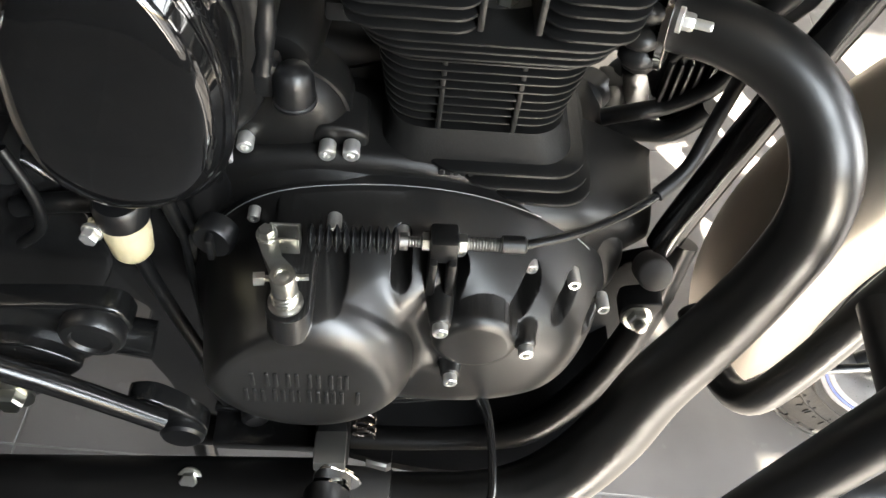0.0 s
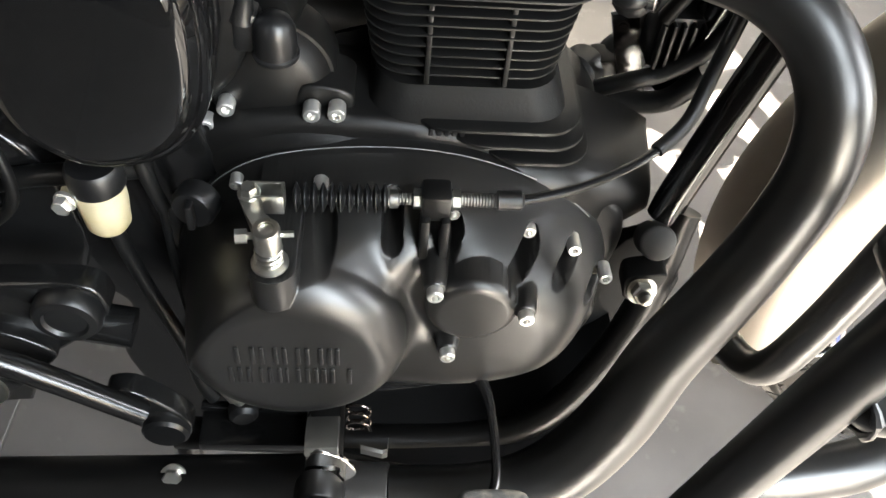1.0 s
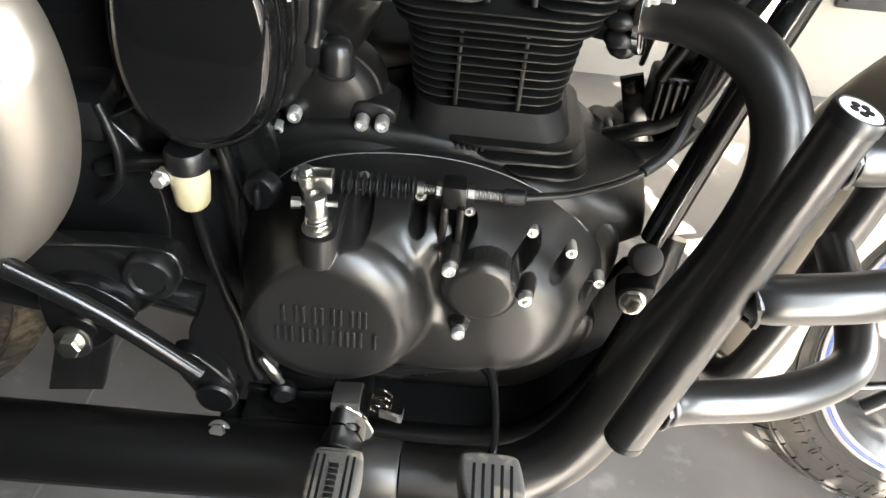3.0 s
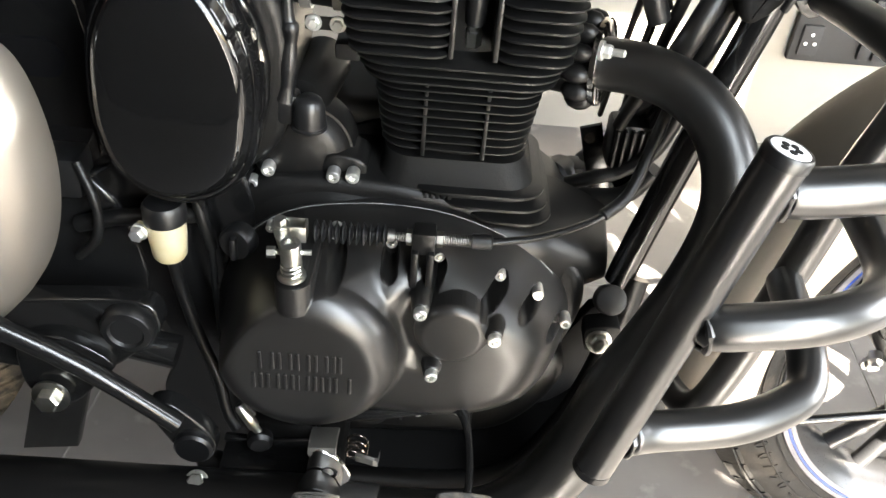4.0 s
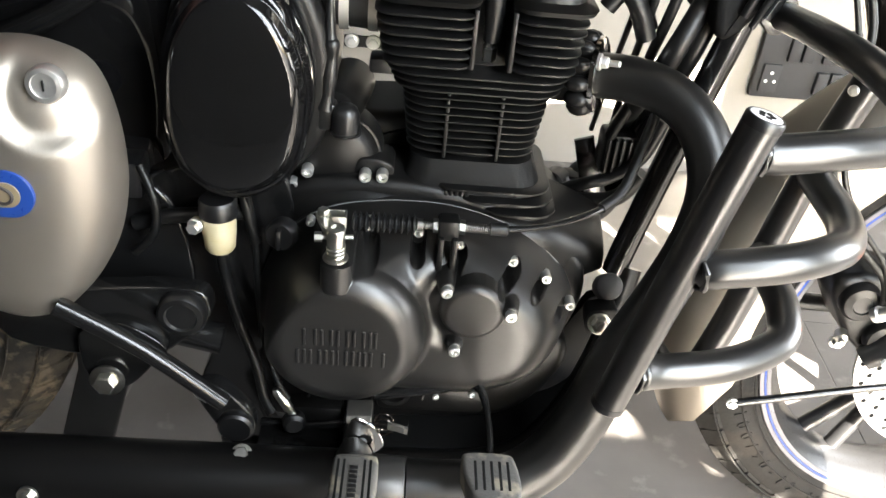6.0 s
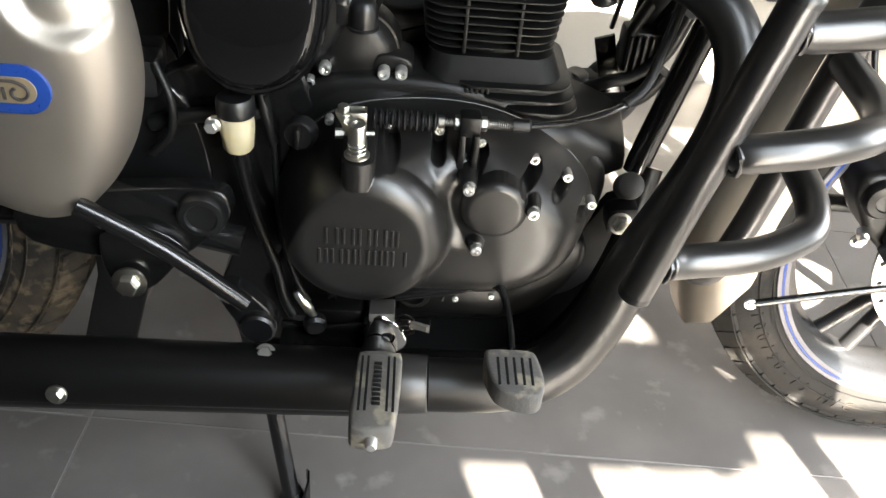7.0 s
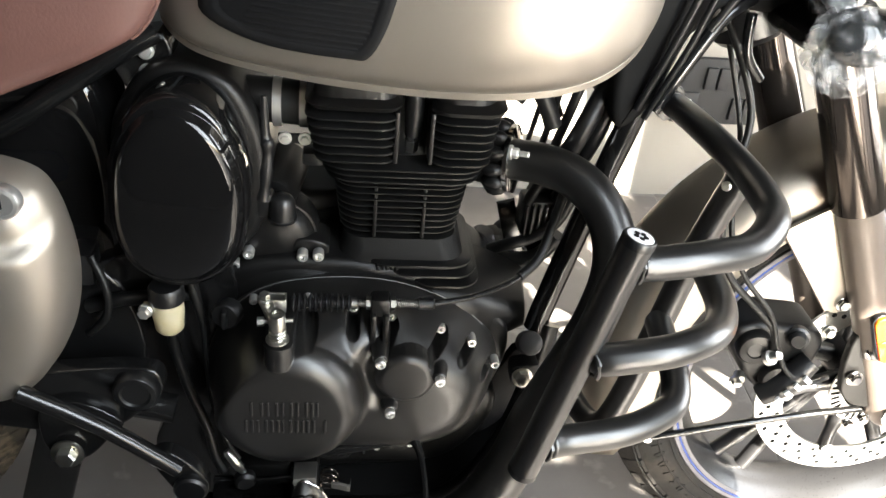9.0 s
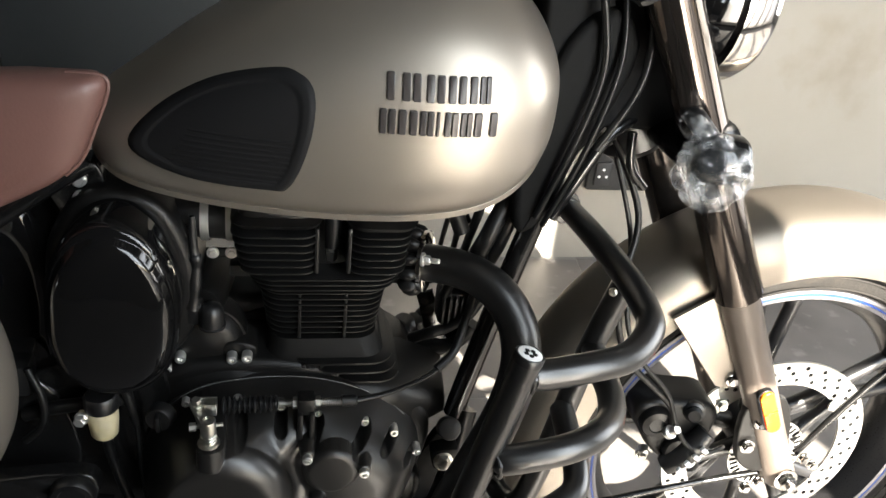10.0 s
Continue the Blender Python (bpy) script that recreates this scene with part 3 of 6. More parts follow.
link("starter_motor", lathe((-0.085, 0.50, 0.648), (0.12, 1, 0), [(0, 0.01), (0.002, 0.024), (0.01, 0.028), (0.10, 0.028), (0.10, 0.001)], 32), M_CASE, bike)
link("terminal_cable", tube([(-0.092, 0.474, 0.665), (-0.090, 0.474, 0.680), (-0.088, 0.474, 0.700), (-0.086, 0.476, 0.722), (-0.086, 0.476, 0.735), (-0.088, 0.478, 0.745), (-0.089, 0.48, 0.79)], [0.0095, 0.0065, 0.008, 0.006, 0.0085, 0.006, 0.003], 6, 12), M_PLASTIC, bike)

link("gearbox_top", plate(outline([(-0.12, 0.56), (-0.115, 0.610), (-0.08, 0.622), (-0.02, 0.626), (0.03, 0.63), (0.03, 0.56)], 4), 0.555, 0.66, 0.02, steps=5), M_CASE, bike)
# cylinder: foot, barrel fins, head fins
def fin(x0, x1, y0, y1, z, thick, r, parent, mat):
    pts = round_rect(x0, x1, y0, y1, r, 7)
    e = thick * 0.45
    loops = [[(x, y, z - thick / 2) for x, y in inset(pts, e)], [(x, y, z - thick / 4) for x, y in pts], [(x, y, z + thick / 4) for x, y in pts], [(x, y, z + thick / 2) for x, y in inset(pts, e)]]
    return link("cooling_fin", loft(loops), mat, parent)


foot = link("cylinder_foot", loft([[(x, y, z) for x, y in round_rect(x0, x1, y0, y1, 0.028, 6)] for x0, x1, y0, y1, z in
                                   ((-0.02, 0.176, 0.452, 0.61, 0.525), (-0.012, 0.157, 0.463, 0.605, 0.556), (-0.004, 0.150, 0.469, 0.605, 0.590), (0.0, 0.146, 0.472, 0.60, 0.598), (0.0, 0.140, 0.478, 0.60, 0.612))]), M_FOOT, bike)
for k, z in enumerate((0.561, 0.573, 0.585)):
    fin(0.085 - 0.028 * k, 0.172 - 0.005 * k, 0.449 + 0.004 * k, 0.60, z, 0.005, 0.030, foot, M_FIN)
raised_bars([(0.042 + 0.006 * k, 0.046 + 0.006 * k, 0.575, 0.5815) for k in range(5)], 0.4625, 0.474, foot, M_FIN)
barrel = link("cylinder_barrel", lathe((0.07, 0.545, 0.60), (0, 0, 1), [(0, 0.056), (0.11, 0.056)], 40), M_FIN, bike)
for k in range(8):
    g = k / 7
    fin(-0.004 - 0.008 * g, 0.140 + 0.008 * g, 0.477 - 0.010 * g, 0.61 + 0.01 * g, 0.622 + 0.0095 * k, 0.0028, 0.030, barrel, M_FIN)
for x in (0.036, 0.094):
    link("fin_rib", box((x, 0.472, 0.617), (x + 0.004, 0.52, 0.695), 0.0008, turn=None), M_FIN, barrel)
head = link("cylinder_head", lathe((0.07, 0.545, 0.69), (0, 0, 1), [(0, 0.058), (0.17, 0.058), (0.175, 0.04)], 40), M_FIN, bike)
for k in range(3):
    fin(-0.022 - 0.004 * k, 0.158 + 0.003 * k, 0.457 - 0.004 * k, 0.63, 0.700 + 0.0098 * k, 0.0034, 0.036, head, M_FIN)
for k in range(6):
    z = 0.7305 + 0.0105 * k
    o = 0.002 * k
    fin(-0.034 - o, 0.058, 0.446 - o * 0.5, 0.63, z, 0.0036, 0.020, head, M_FIN)
    fin(0.094, 0.166 + o * 0.5, 0.446 - o * 0.5, 0.63, z, 0.0036, 0.022, head, M_FIN)
for x in (0.054, 0.093):
    link("fin_edge", box((x, 0.452, 0.728), (x + 0.005, 0.49, 0.790), 0.001), M_FIN, head)
rocker = loft([[(x, y, z) for x, y in round_rect(x0, x1, y0, y1, 0.025, 6)] for x0, x1, y0, y1, z in ((0.092, 0.176, 0.442, 0.63, 0.792), (0.092, 0.178, 0.440, 0.63, 0.797), (0.096, 0.166, 0.450, 0.62, 0.803), (0.098, 0.160, 0.456, 0.62, 0.845))])
link("rocker_box", rocker, M_FIN, bike)
rocker = loft([[(x, y, z) for x, y in round_rect(x0, x1, y0, y1, 0.02, 6)] for x0, x1, y0, y1, z in ((-0.04, 0.060, 0.446, 0.63, 0.792), (-0.044, 0.062, 0.442, 0.63, 0.798), (-0.036, 0.056, 0.452, 0.62, 0.804), (-0.03, 0.052, 0.458, 0.62, 0.845))])
link("rocker_box", rocker, M_FIN, bike)
plug = link("spark_plug", lathe((0.076, 0.49, 0.728), (0, -0.25, 1), [(0, 0.008), (0.016, 0.008), (0.017, 0.006), (0.028, 0.006)], 6), M_ZINC, bike)
link("plug_cap", tube([(0.076, 0.482, 0.752), (0.076, 0.475, 0.785), (0.074, 0.475, 0.815), (0.066, 0.485, 0.835), (0.055, 0.50, 0.86)], [0.009, 0.0105, 0.010, 0.006, 0.004], 6, 14), M_PLASTIC, bike)
# intake stub, clamps and bracket
link("intake_stub", tube([(-0.03, 0.52, 0.765), (-0.07, 0.52, 0.768), (-0.12, 0.52, 0.77)], 0.026, 4, 24), M_PLASTIC, bike)
for x in (-0.052, -0.082):
    link("hose_clamp", lathe((x, 0.52, 0.767), (1, 0, 0), [(0, 0.0265), (0, 0.0285), (0.010, 0.0285), (0.010, 0.0265)], 28), M_STEEL, bike)
br = link("intake_bracket", box((-0.075, 0.485, 0.731), (-0.035, 0.489, 0.743), 0.001), M_CASE, bike)
for x in (-0.067, -0.045):
    hex_bolt((x, 0.485, 0.738), (0, -1, 0), 0.005, 0.006, br, M_STEEL)
link("sensor_plug", box((-0.048, 0.48, 0.705), (-0.02, 0.51, 0.722), 0.004), M_PLASTIC, bike)

# exhaust port: flange, finned clamp, studs
ex_way = Vector((1, -0.42, 0.10)).normalized()
ex0 = Vector((0.182, 0.512, 0.713))
flange = link("exhaust_flange", lathe(ex0, ex_way, [(-0.06, 0.030), (-0.02, 0.034), (0.012, 0.034), (0.016, 0.03)], 28), M_CASE, bike)
_w, _a, _b = axes(ex_way)
for k in range(12):
    q = 2 * math.pi * k / 12
    c = ex0 + ex_way * 0.004 + (_a * math.cos(q) + _b * math.sin(q)) * 0.036
    bmf = bmesh.new()
    bmesh.ops.create_uvsphere(bmf, u_segments=10, v_segments=7, radius=1)
    turn = Matrix.Translation(c) @ Matrix((( ex_way.x, _a.x * math.cos(q) + _b.x * math.sin(q), -_a.x * math.sin(q) + _b.x * math.cos(q), 0), (ex_way.y, _a.y * math.cos(q) + _b.y * math.sin(q), -_a.y * math.sin(q) + _b.y * math.cos(q), 0), (ex_way.z, _a.z * math.cos(q) + _b.z * math.sin(q), -_a.z * math.sin(q) + _b.z * math.cos(q), 0), (0, 0, 0, 1))) @ Matrix.Diagonal((0.015, 0.012, 0.0088, 1))
    bmf.transform(turn)
    link("clamp_fin", bmf, M_CASE, flange)
link("clamp_plate", lathe(ex0 + ex_way * 0.016, ex_way, [(0, 0.041), (0.005, 0.041), (0.006, 0.039), (0.006, 0.02)], 28), M_CHROME, flange)
hex_bolt((0.186, 0.457, 0.746), ex_way, 0.0062, 0.010, flange, M_STEEL, 1.4, 0.012)

# ---------------------------------------------------------------- exhaust
HEADER = [(0.165, 0.524, 0.712), (0.200, 0.502, 0.715), (0.233, 0.481, 0.720), (0.266, 0.459, 0.716), (0.294, 0.434, 0.698), (0.311, 0.411, 0.665), (0.313, 0.393, 0.622), (0.299, 0.380, 0.568), (0.274, 0.367, 0.507), (0.243, 0.353, 0.442), (0.219, 0.336, 0.378), (0.187, 0.321, 0.324), (0.145, 0.308, 0.294), (0.095, 0.300, 0.286), (0.020, 0.297, 0.286)]
pipe = link("exhaust_header", tube(HEADER, [0.0246] * 5 + [0.0255] * 3 + [0.027, 0.0287, 0.0306, 0.0315, 0.0315, 0.0315, 0.0315], 8, 36), M_PIPE, bike, "matt black bent exhaust pipe")
collar = link("exhaust_collar", lathe((0.022, 0.297, 0.286), (-1, 0.05, -0.09), [(0, 0.0318), (0.002, 0.0335), (0.045, 0.0355), (0.06, 0.036)], 40), M_COLLAR, bike)
sil = link("silencer", lathe((-0.026, 0.3044, 0.2767), (-1, -0.048, 0.040), [(0, 0.034), (0.004, 0.0380), (0.03, 0.0395), (0.32, 0.0408), (0.80, 0.0405), (0.82, 0.036), (0.82, 0.02)], 56), M_SILENCER, bike, "long matt black silencer")
hex_bolt((-0.378, 0.2455, 0.300), (0, -1, 0.25), 0.0075, 0.008, sil, M_ZINC, 1.5)
link("silencer_seam", tube([(-0.06, 0.2640, 0.272), (-0.4, 0.2460, 0.286), (-0.8, 0.2275, 0.302)], 0.0010, 2, 6), M_PIPE, sil)
hex_bolt((-0.164, 0.303, 0.317), (0, -0.8, 1), 0.0085, 0.009, sil, M_ZINC, 1.4)

# ---------------------------------------------------------------- frame
link("frame_down_tube", tube([(0.366, 0.502, 0.929), (0.336, 0.496, 0.798), (0.297, 0.492, 0.642), (0.266, 0.485, 0.512), (0.258, 0.480, 0.476)], 0.0151, 6, 24), M_FRAME, bike)
link("frame_down_tube", tube([(0.376, 0.585, 0.929), (0.346, 0.600, 0.798), (0.307, 0.612, 0.642), (0.276, 0.618, 0.512)], 0.0151, 6, 24), M_FRAME, bike)
cap = link("frame_end_cap", lathe((0.247, 0.456, 0.470), (-0.05, -1, 0.75), [(-0.012, 0.0160), (0.012, 0.0162), (0.0145, 0.0155), (0.016, 0.0135), (0.0165, 0.0001)], 36), M_CAP, bike)
mount = link("engine_mount_bracket", plate(outline([(0.222, 0.440), (0.226, 0.452), (0.254, 0.456), (0.258, 0.446), (0.248, 0.425), (0.228, 0.420)], 4), 0.428, 0.45, 0.002), M_FOOT, bike)
hex_bolt((0.238, 0.426, 0.437), (0, -1, 0.35), 0.0105, 0.011, mount, M_ZINC, 1.3, 0.007)
link("lower_frame_tube", tube([(0.275, 0.481, 0.483), (0.252, 0.442, 0.394), (0.216, 0.416, 0.311), (0.168, 0.399, 0.253), (0.104, 0.391, 0.231), (-0.007, 0.388, 0.230), (-0.189, 0.392, 0.234)], 0.0161, 6, 24), M_SILENCER, bike)
link("neck_plate", plate([(0.30, 0.93), (0.385, 0.97), (0.40, 0.93), (0.352, 0.80), (0.318, 0.765), (0.305, 0.80)], 0.508, 0.56, 0.003), M_FRAME, bike)
link("head_tube", lathe((0.36, Y0, 1.03), (0.462, 0, -0.887), [(0, 0.034), (0.16, 0.034), (0.165, 0.03)], 32), M_FRAME, bike)
link("backbone", tube([(0.36, Y0, 0.99), (0.2, Y0, 0.93), (0.0, Y0, 0.90), (-0.18, Y0, 0.86)], 0.025, 4, 18), M_FRAME, bike)
rail = link("seat_rail", tube([(-0.20, 0.492, 0.852), (-0.235, 0.482, 0.832), (-0.30, 0.472, 0.789), (-0.38, 0.465, 0.737), (-0.55, 0.46, 0.66)], 0.0125, 6, 20), M_FRAME, bike)
for z in (0.829, 0.806):
    hex_bolt((-0.212, 0.492, z), (0, -1, 0.2), 0.0075, 0.007, rail, M_STEEL, 1.2)
link("rail_gusset", plate(outline([(-0.25, 0.82), (-0.20, 0.85), (-0.185, 0.82), (-0.195, 0.77), (-0.22, 0.76)], 4), 0.496, 0.53, 0.003), M_FRAME, bike)
strut = link("footrest_stay", tube([(-0.352, 0.335, 0.487), (-0.27, 0.338, 0.432), (-0.19, 0.342, 0.357)], 0.0105, 3, 20), M_FRAME, bike, "black tubular footrest stay")
for p in ((-0.335, 0.337, 0.466), (-0.213, 0.345, 0.362)):
    link("weld_bead", lathe(p, (0.8, 0, -0.6), [(-0.012, 0.003), (-0.006, 0.005), (0.006, 0.005), (0.012, 0.002)], 10), M_ZINC, strut)
pivot = link("swingarm_plate", plate(outline([(-0.43, 0.465), (-0.33, 0.478), (-0.225, 0.484), (-0.205, 0.462), (-0.215, 0.436), (-0.262, 0.392), (-0.30, 0.378), (-0.43, 0.40)], 4), 0.378, 0.40, 0.004), M_FRAME, bike)
link("pivot_cap", lathe((-0.235, 0.378, 0.456), (0, -1, 0), [(0, 0.027), (0.010, 0.027), (0.014, 0.024), (0.015, 0.018), (0.012, 0.016), (0.012, 0.0001)], 32), M_PLASTIC, pivot)
lug = link("stand_lug", plate(outline([(-0.345, 0.43), (-0.352, 0.39), (-0.346, 0.362), (-0.325, 0.345), (-0.300, 0.352), (-0.275, 0.380), (-0.255, 0.41), (-0.30, 0.44)], 4), 0.366, 0.384, 0.003), M_FRAME, bike)
hex_bolt((-0.322, 0.358, 0.366), (0, -1, 0.1), 0.0125, 0.014, lug, M_ZINC, 1.55)
lowcap = link("lower_pivot_bracket", plate(outline([(-0.225, 0.358), (-0.20, 0.368), (-0.172, 0.340), (-0.158, 0.312), (-0.165, 0.288), (-0.188, 0.285), (-0.205, 0.31)], 4), 0.355, 0.375, 0.003), M_FRAME, bike)
link("pivot_cap", lathe((-0.180, 0.357, 0.310), (0, -1, 0), [(0, 0.021), (0.008, 0.021), (0.011, 0.018), (0.011, 0.0001)], 28), M_PLASTIC, lowcap)
link("swingarm", tube([(-0.20, 0.40, 0.40), (-0.35, 0.405, 0.425), (-0.55, 0.41, 0.42)], 0.018, 4, 16), M_FRAME, bike)
link("frame_spine_plate", plate(outline([(-0.30, 0.56), (-0.20, 0.60), (-0.13, 0.58), (-0.12, 0.40), (-0.125, 0.12), (-0.212, 0.12), (-0.231, 0.20), (-0.247, 0.27), (-0.234, 0.315), (-0.226, 0.352), (-0.25, 0.38), (-0.31, 0.42)], 4), 0.46, 0.56, 0.006), M_FRAME, bike)
link("pivot_casting", plate(outline([(-0.50, 0.50), (-0.40, 0.56), (-0.28, 0.57), (-0.24, 0.46), (-0.27, 0.38), (-0.34, 0.335), (-0.50, 0.37)], 4), 0.455, 0.52, 0.006), M_FRAME, bike)
link("wiring_loom", tube([(-0.30, 0.45, 0.52), (-0.26, 0.445, 0.535), (-0.22, 0.445, 0.54), (-0.17, 0.45, 0.545)], 0.009, 4, 12), M_HOSE, bike)
link("wiring_loom", tube([(-0.285, 0.44, 0.60), (-0.27, 0.43, 0.56), (-0.275, 0.43, 0.52), (-0.30, 0.435, 0.49)], 0.005, 6, 10), M_HOSE, bike)
link("inner_fender", plate(outline([(-0.56, 0.82), (-0.40, 0.80), (-0.27, 0.80), (-0.25, 0.60), (-0.27, 0.50), (-0.36, 0.49), (-0.56, 0.55)], 4), 0.475, 0.56, 0.02, steps=5), M_GLOSS, bike)
link("cross_bracket", plate([(-0.412, 0.36), (-0.330, 0.36), (-0.348, 0.26), (-0.392, 0.11), (-0.467, 0.10), (-0.420, 0.25)], 0.50, 0.515, 0.003), M_FRAME, bike)
link("coil_block", box((-0.335, 0.44, 0.555), (-0.285, 0.48, 0.60), 0.006, turn=None), M_PLASTIC, bike)

# centre stand leg
stand = link("centre_stand_leg", tube([(-0.185, 0.40, 0.24), (-0.168, 0.362, 0.14), (-0.148, 0.330, 0.025)], [0.012, 0.0115, 0.0115], 3, 18), M_FRAME, bike)
link("stand_foot", lathe((-0.147, 0.332, 0.0), (0, 0, 1), [(0, 0.0001), (0, 0.017), (0.004, 0.0195), (0.014, 0.0175), (0.030, 0.0125), (0.034, 0.0001)], 24), M_FRAME, stand)
tang = loft([[(x, y, z0), (x + 0.003, y, z0), (x + 0.003, y, z1), (x, y, z1)] for x, y, z0, z1 in ((-0.140, 0.318, 0.004, 0.012), (-0.131, 0.322, 0.003, 0.028), (-0.126, 0.334, 0.004, 0.048), (-0.127, 0.346, 0.012, 0.052), (-0.130, 0.352, 0.030, 0.048))])
link("stand_tang", tang, M_FRAME, stand)
link("centre_stand_leg", tube([(-0.185, 0.67, 0.24), (-0.168, 0.71, 0.14), (-0.148, 0.74, 0.012)], 0.0115, 3, 16), M_FRAME, bike)

# ---------------------------------------------------------------- clutch lever and cable
lever = link("clutch_arm", loft([[(x, y, z) for x, y, z in lp] for lp in (
    [(-0.074, 0.340, 0.578), (-0.056, 0.340, 0.578), (-0.056, 0.340, 0.592), (-0.074, 0.340, 0.592)], [(-0.080, 0.352, 0.579), (-0.060, 0.352, 0.579), (-0.060, 0.352, 0.591), (-0.080, 0.352, 0.591)],
    [(-0.086, 0.365, 0.583), (-0.070, 0.365, 0.583), (-0.070, 0.365, 0.587), (-0.086, 0.365, 0.587)], [(-0.094, 0.385, 0.584), (-0.076, 0.385, 0.584), (-0.076, 0.385, 0.588), (-0.094, 0.385, 0.588)], [(-0.090, 0.396, 0.584), (-0.080, 0.396, 0.584), (-0.080, 0.396, 0.588), (-0.090, 0.396, 0.588)])]), M_ZINC, bike, "zinc-plated clutch release arm")
hex_bolt((-0.085, 0.386, 0.587), (0, -0.1, 1), 0.0072, 0.010, lever, M_ZINC, 1.3)
link("clamp_block", lathe((-0.0655, 0.338, 0.579), (0, -0.12, 1), [(0, 0.0108), (0.022, 0.0108), (0.024, 0.0098), (0.024, 0.0062), (0.0215, 0.0058), (0.0225, 0.003), (0.0225, 0.0001)], 24), M_ZINC, lever)
link("clamp_bolt", lathe((-0.086, 0.343, 0.584), (1, 0.1, 0), [(-0.005, 0.0062), (0.004, 0.0062), (0.004, 0.003), (0.040, 0.003), (0.040, 0.0001)], 6), M_ZINC, lever)
coil = [(-0.0655 + 0.0102 * math.cos(q), 0.337 + 0.0102 * math.sin(q), 0.5615 + 0.0008 * q) for q in [0.6 * k for k in range(36)]]
link("torsion_spring", tube(coil, 0.0017, 1, 8), M_ZINC, lever)
link("lever_shaft", lathe((-0.0655, 0.337, 0.556), (0, 0, 1), [(0, 0.0075), (0.02, 0.0075)], 20), M_ZINC, lever)
link("shaft_washer", lathe((-0.0655, 0.337, 0.5605), (0, 0, 1), [(-0.001, 0.0150), (0.0015, 0.0150), (0.003, 0.0125), (0.004, 0.0095), (0.004, 0.0001)], 28), M_ZINC, lever)
clevis = box((-0.084, 0.380, 0.570), (-0.058, 0.3825, 0.590), 0.0008)
box((-0.084, 0.396, 0.570), (-0.058, 0.3985, 0.590), 0.0008, bm=clevis)
box((-0.060, 0.380, 0.570), (-0.0575, 0.3985, 0.590), 0.0008, bm=clevis)
link("cable_clevis", clevis, M_ZINC, lever)
CY, CZ = 0.390, 0.578
prof = []
for k in range(11):
    prof += [(0.0062 * k, 0.0052), (0.0062 * k + 0.0020, 0.0105), (0.0062 * k + 0.0030, 0.0105), (0.0062 * k + 0.0052, 0.0052)]
link("rubber_bellows", lathe((-0.055, CY, CZ), (1, 0.02, 0.0), prof, 24), M_PLASTIC, bike)
prof = [(0, 0.0068), (0.006, 0.0068), (0.006, 0.0042)] + [(0.006 + 0.0011 * k, 0.0046 if k % 2 else 0.0038) for k in range(12)]
link("adjuster_thread", lathe((0.013, CY + 0.001, CZ), (1, 0.02, 0), prof, 20), M_DULL, bike)
for x in (0.030, 0.058):
    link("lock_nut", lathe((x, CY + 0.002, CZ), (1, 0, 0), [(0, 0.0078), (0.0055, 0.0078)], 6), M_ZINC, bike)
cb = box((0.0355, CY - 0.010, 0.566), (0.057, CY + 0.012, 0.590), 0.003)
for x in (0.0355, 0.050):
    box((x, CY - 0.016, 0.531), (x + 0.0068, CY + 0.002, 0.572), 0.002, bm=cb)
link("cable_bracket", cb, M_CASE, bike)
prof = [(0.0011 * k, 0.0056 if k % 2 else 0.0048) for k in range(26)]
link("adjuster_barrel", lathe((0.063, CY + 0.002, CZ), (1, 0.02, -0.01), prof, 20), M_DULL, bike)
link("cable_ferrule", lathe((0.0905, CY + 0.003, CZ), (1, 0.02, 0), [(0, 0.0072), (0.017, 0.0072), (0.019, 0.005)], 20), M_PLASTIC, bike)
link("clutch_cable", tube([(0.107, CY + 0.003, CZ), (0.152, 0.411, 0.575), (0.194, 0.434, 0.576), (0.223, 0.454, 0.580), (0.244, 0.471, 0.593), (0.260, 0.493, 0.629), (0.277, 0.514, 0.686), (0.312, 0.535, 0.82)], 0.0038, 8, 12), M_FRAME, bike)
link("cable_sleeve", tube([(0.219, 0.4515, 0.579), (0.244, 0.471, 0.593), (0.260, 0.493, 0.629), (0.277, 0.514, 0.686)], 0.0062, 6, 14), M_HOSE, bike)

lever.scale = (0.86, 0.86, 0.86)
lever.location += Vector((-0.078, 0.370, 0.580)) * K * 0.14
# rear brake reservoir, hoses and brake switch
res = link("brake_fluid_reservoir", lathe((-0.199, 0.415, 0.562), (0, 0, -1), [(0, 0.018), (0.012, 0.0185), (0.022, 0.0185), (0.030, 0.0175), (0.042, 0.0165), (0.046, 0.014), (0.046, 0.0001)], 32), M_FLUID, bike, "translucent brake fluid cup with black cap")
link("cap", lathe((-0.199, 0.415, 0.560), (0, 0, 1), [(0, 0.0205), (0.016, 0.0205), (0.020, 0.018), (0.021, 0.0001)], 28), M_PLASTIC, res)
link("lug", box((-0.226, 0.408, 0.543), (-0.205, 0.416, 0.556), 0.002), M_FLUID, res)
hex_bolt((-0.222, 0.407, 0.549), (-0.2, -1, 0), 0.0075, 0.010, res, M_STEEL, 1.15)
link("reservoir_hose", tube([(-0.199, 0.418, 0.518), (-0.197, 0.425, 0.47), (-0.186, 0.425, 0.41), (-0.165, 0.412, 0.355), (-0.155, 0.40, 0.315), (-0.145, 0.395, 0.295)], 0.0065, 6, 14), M_HOSE, bike)
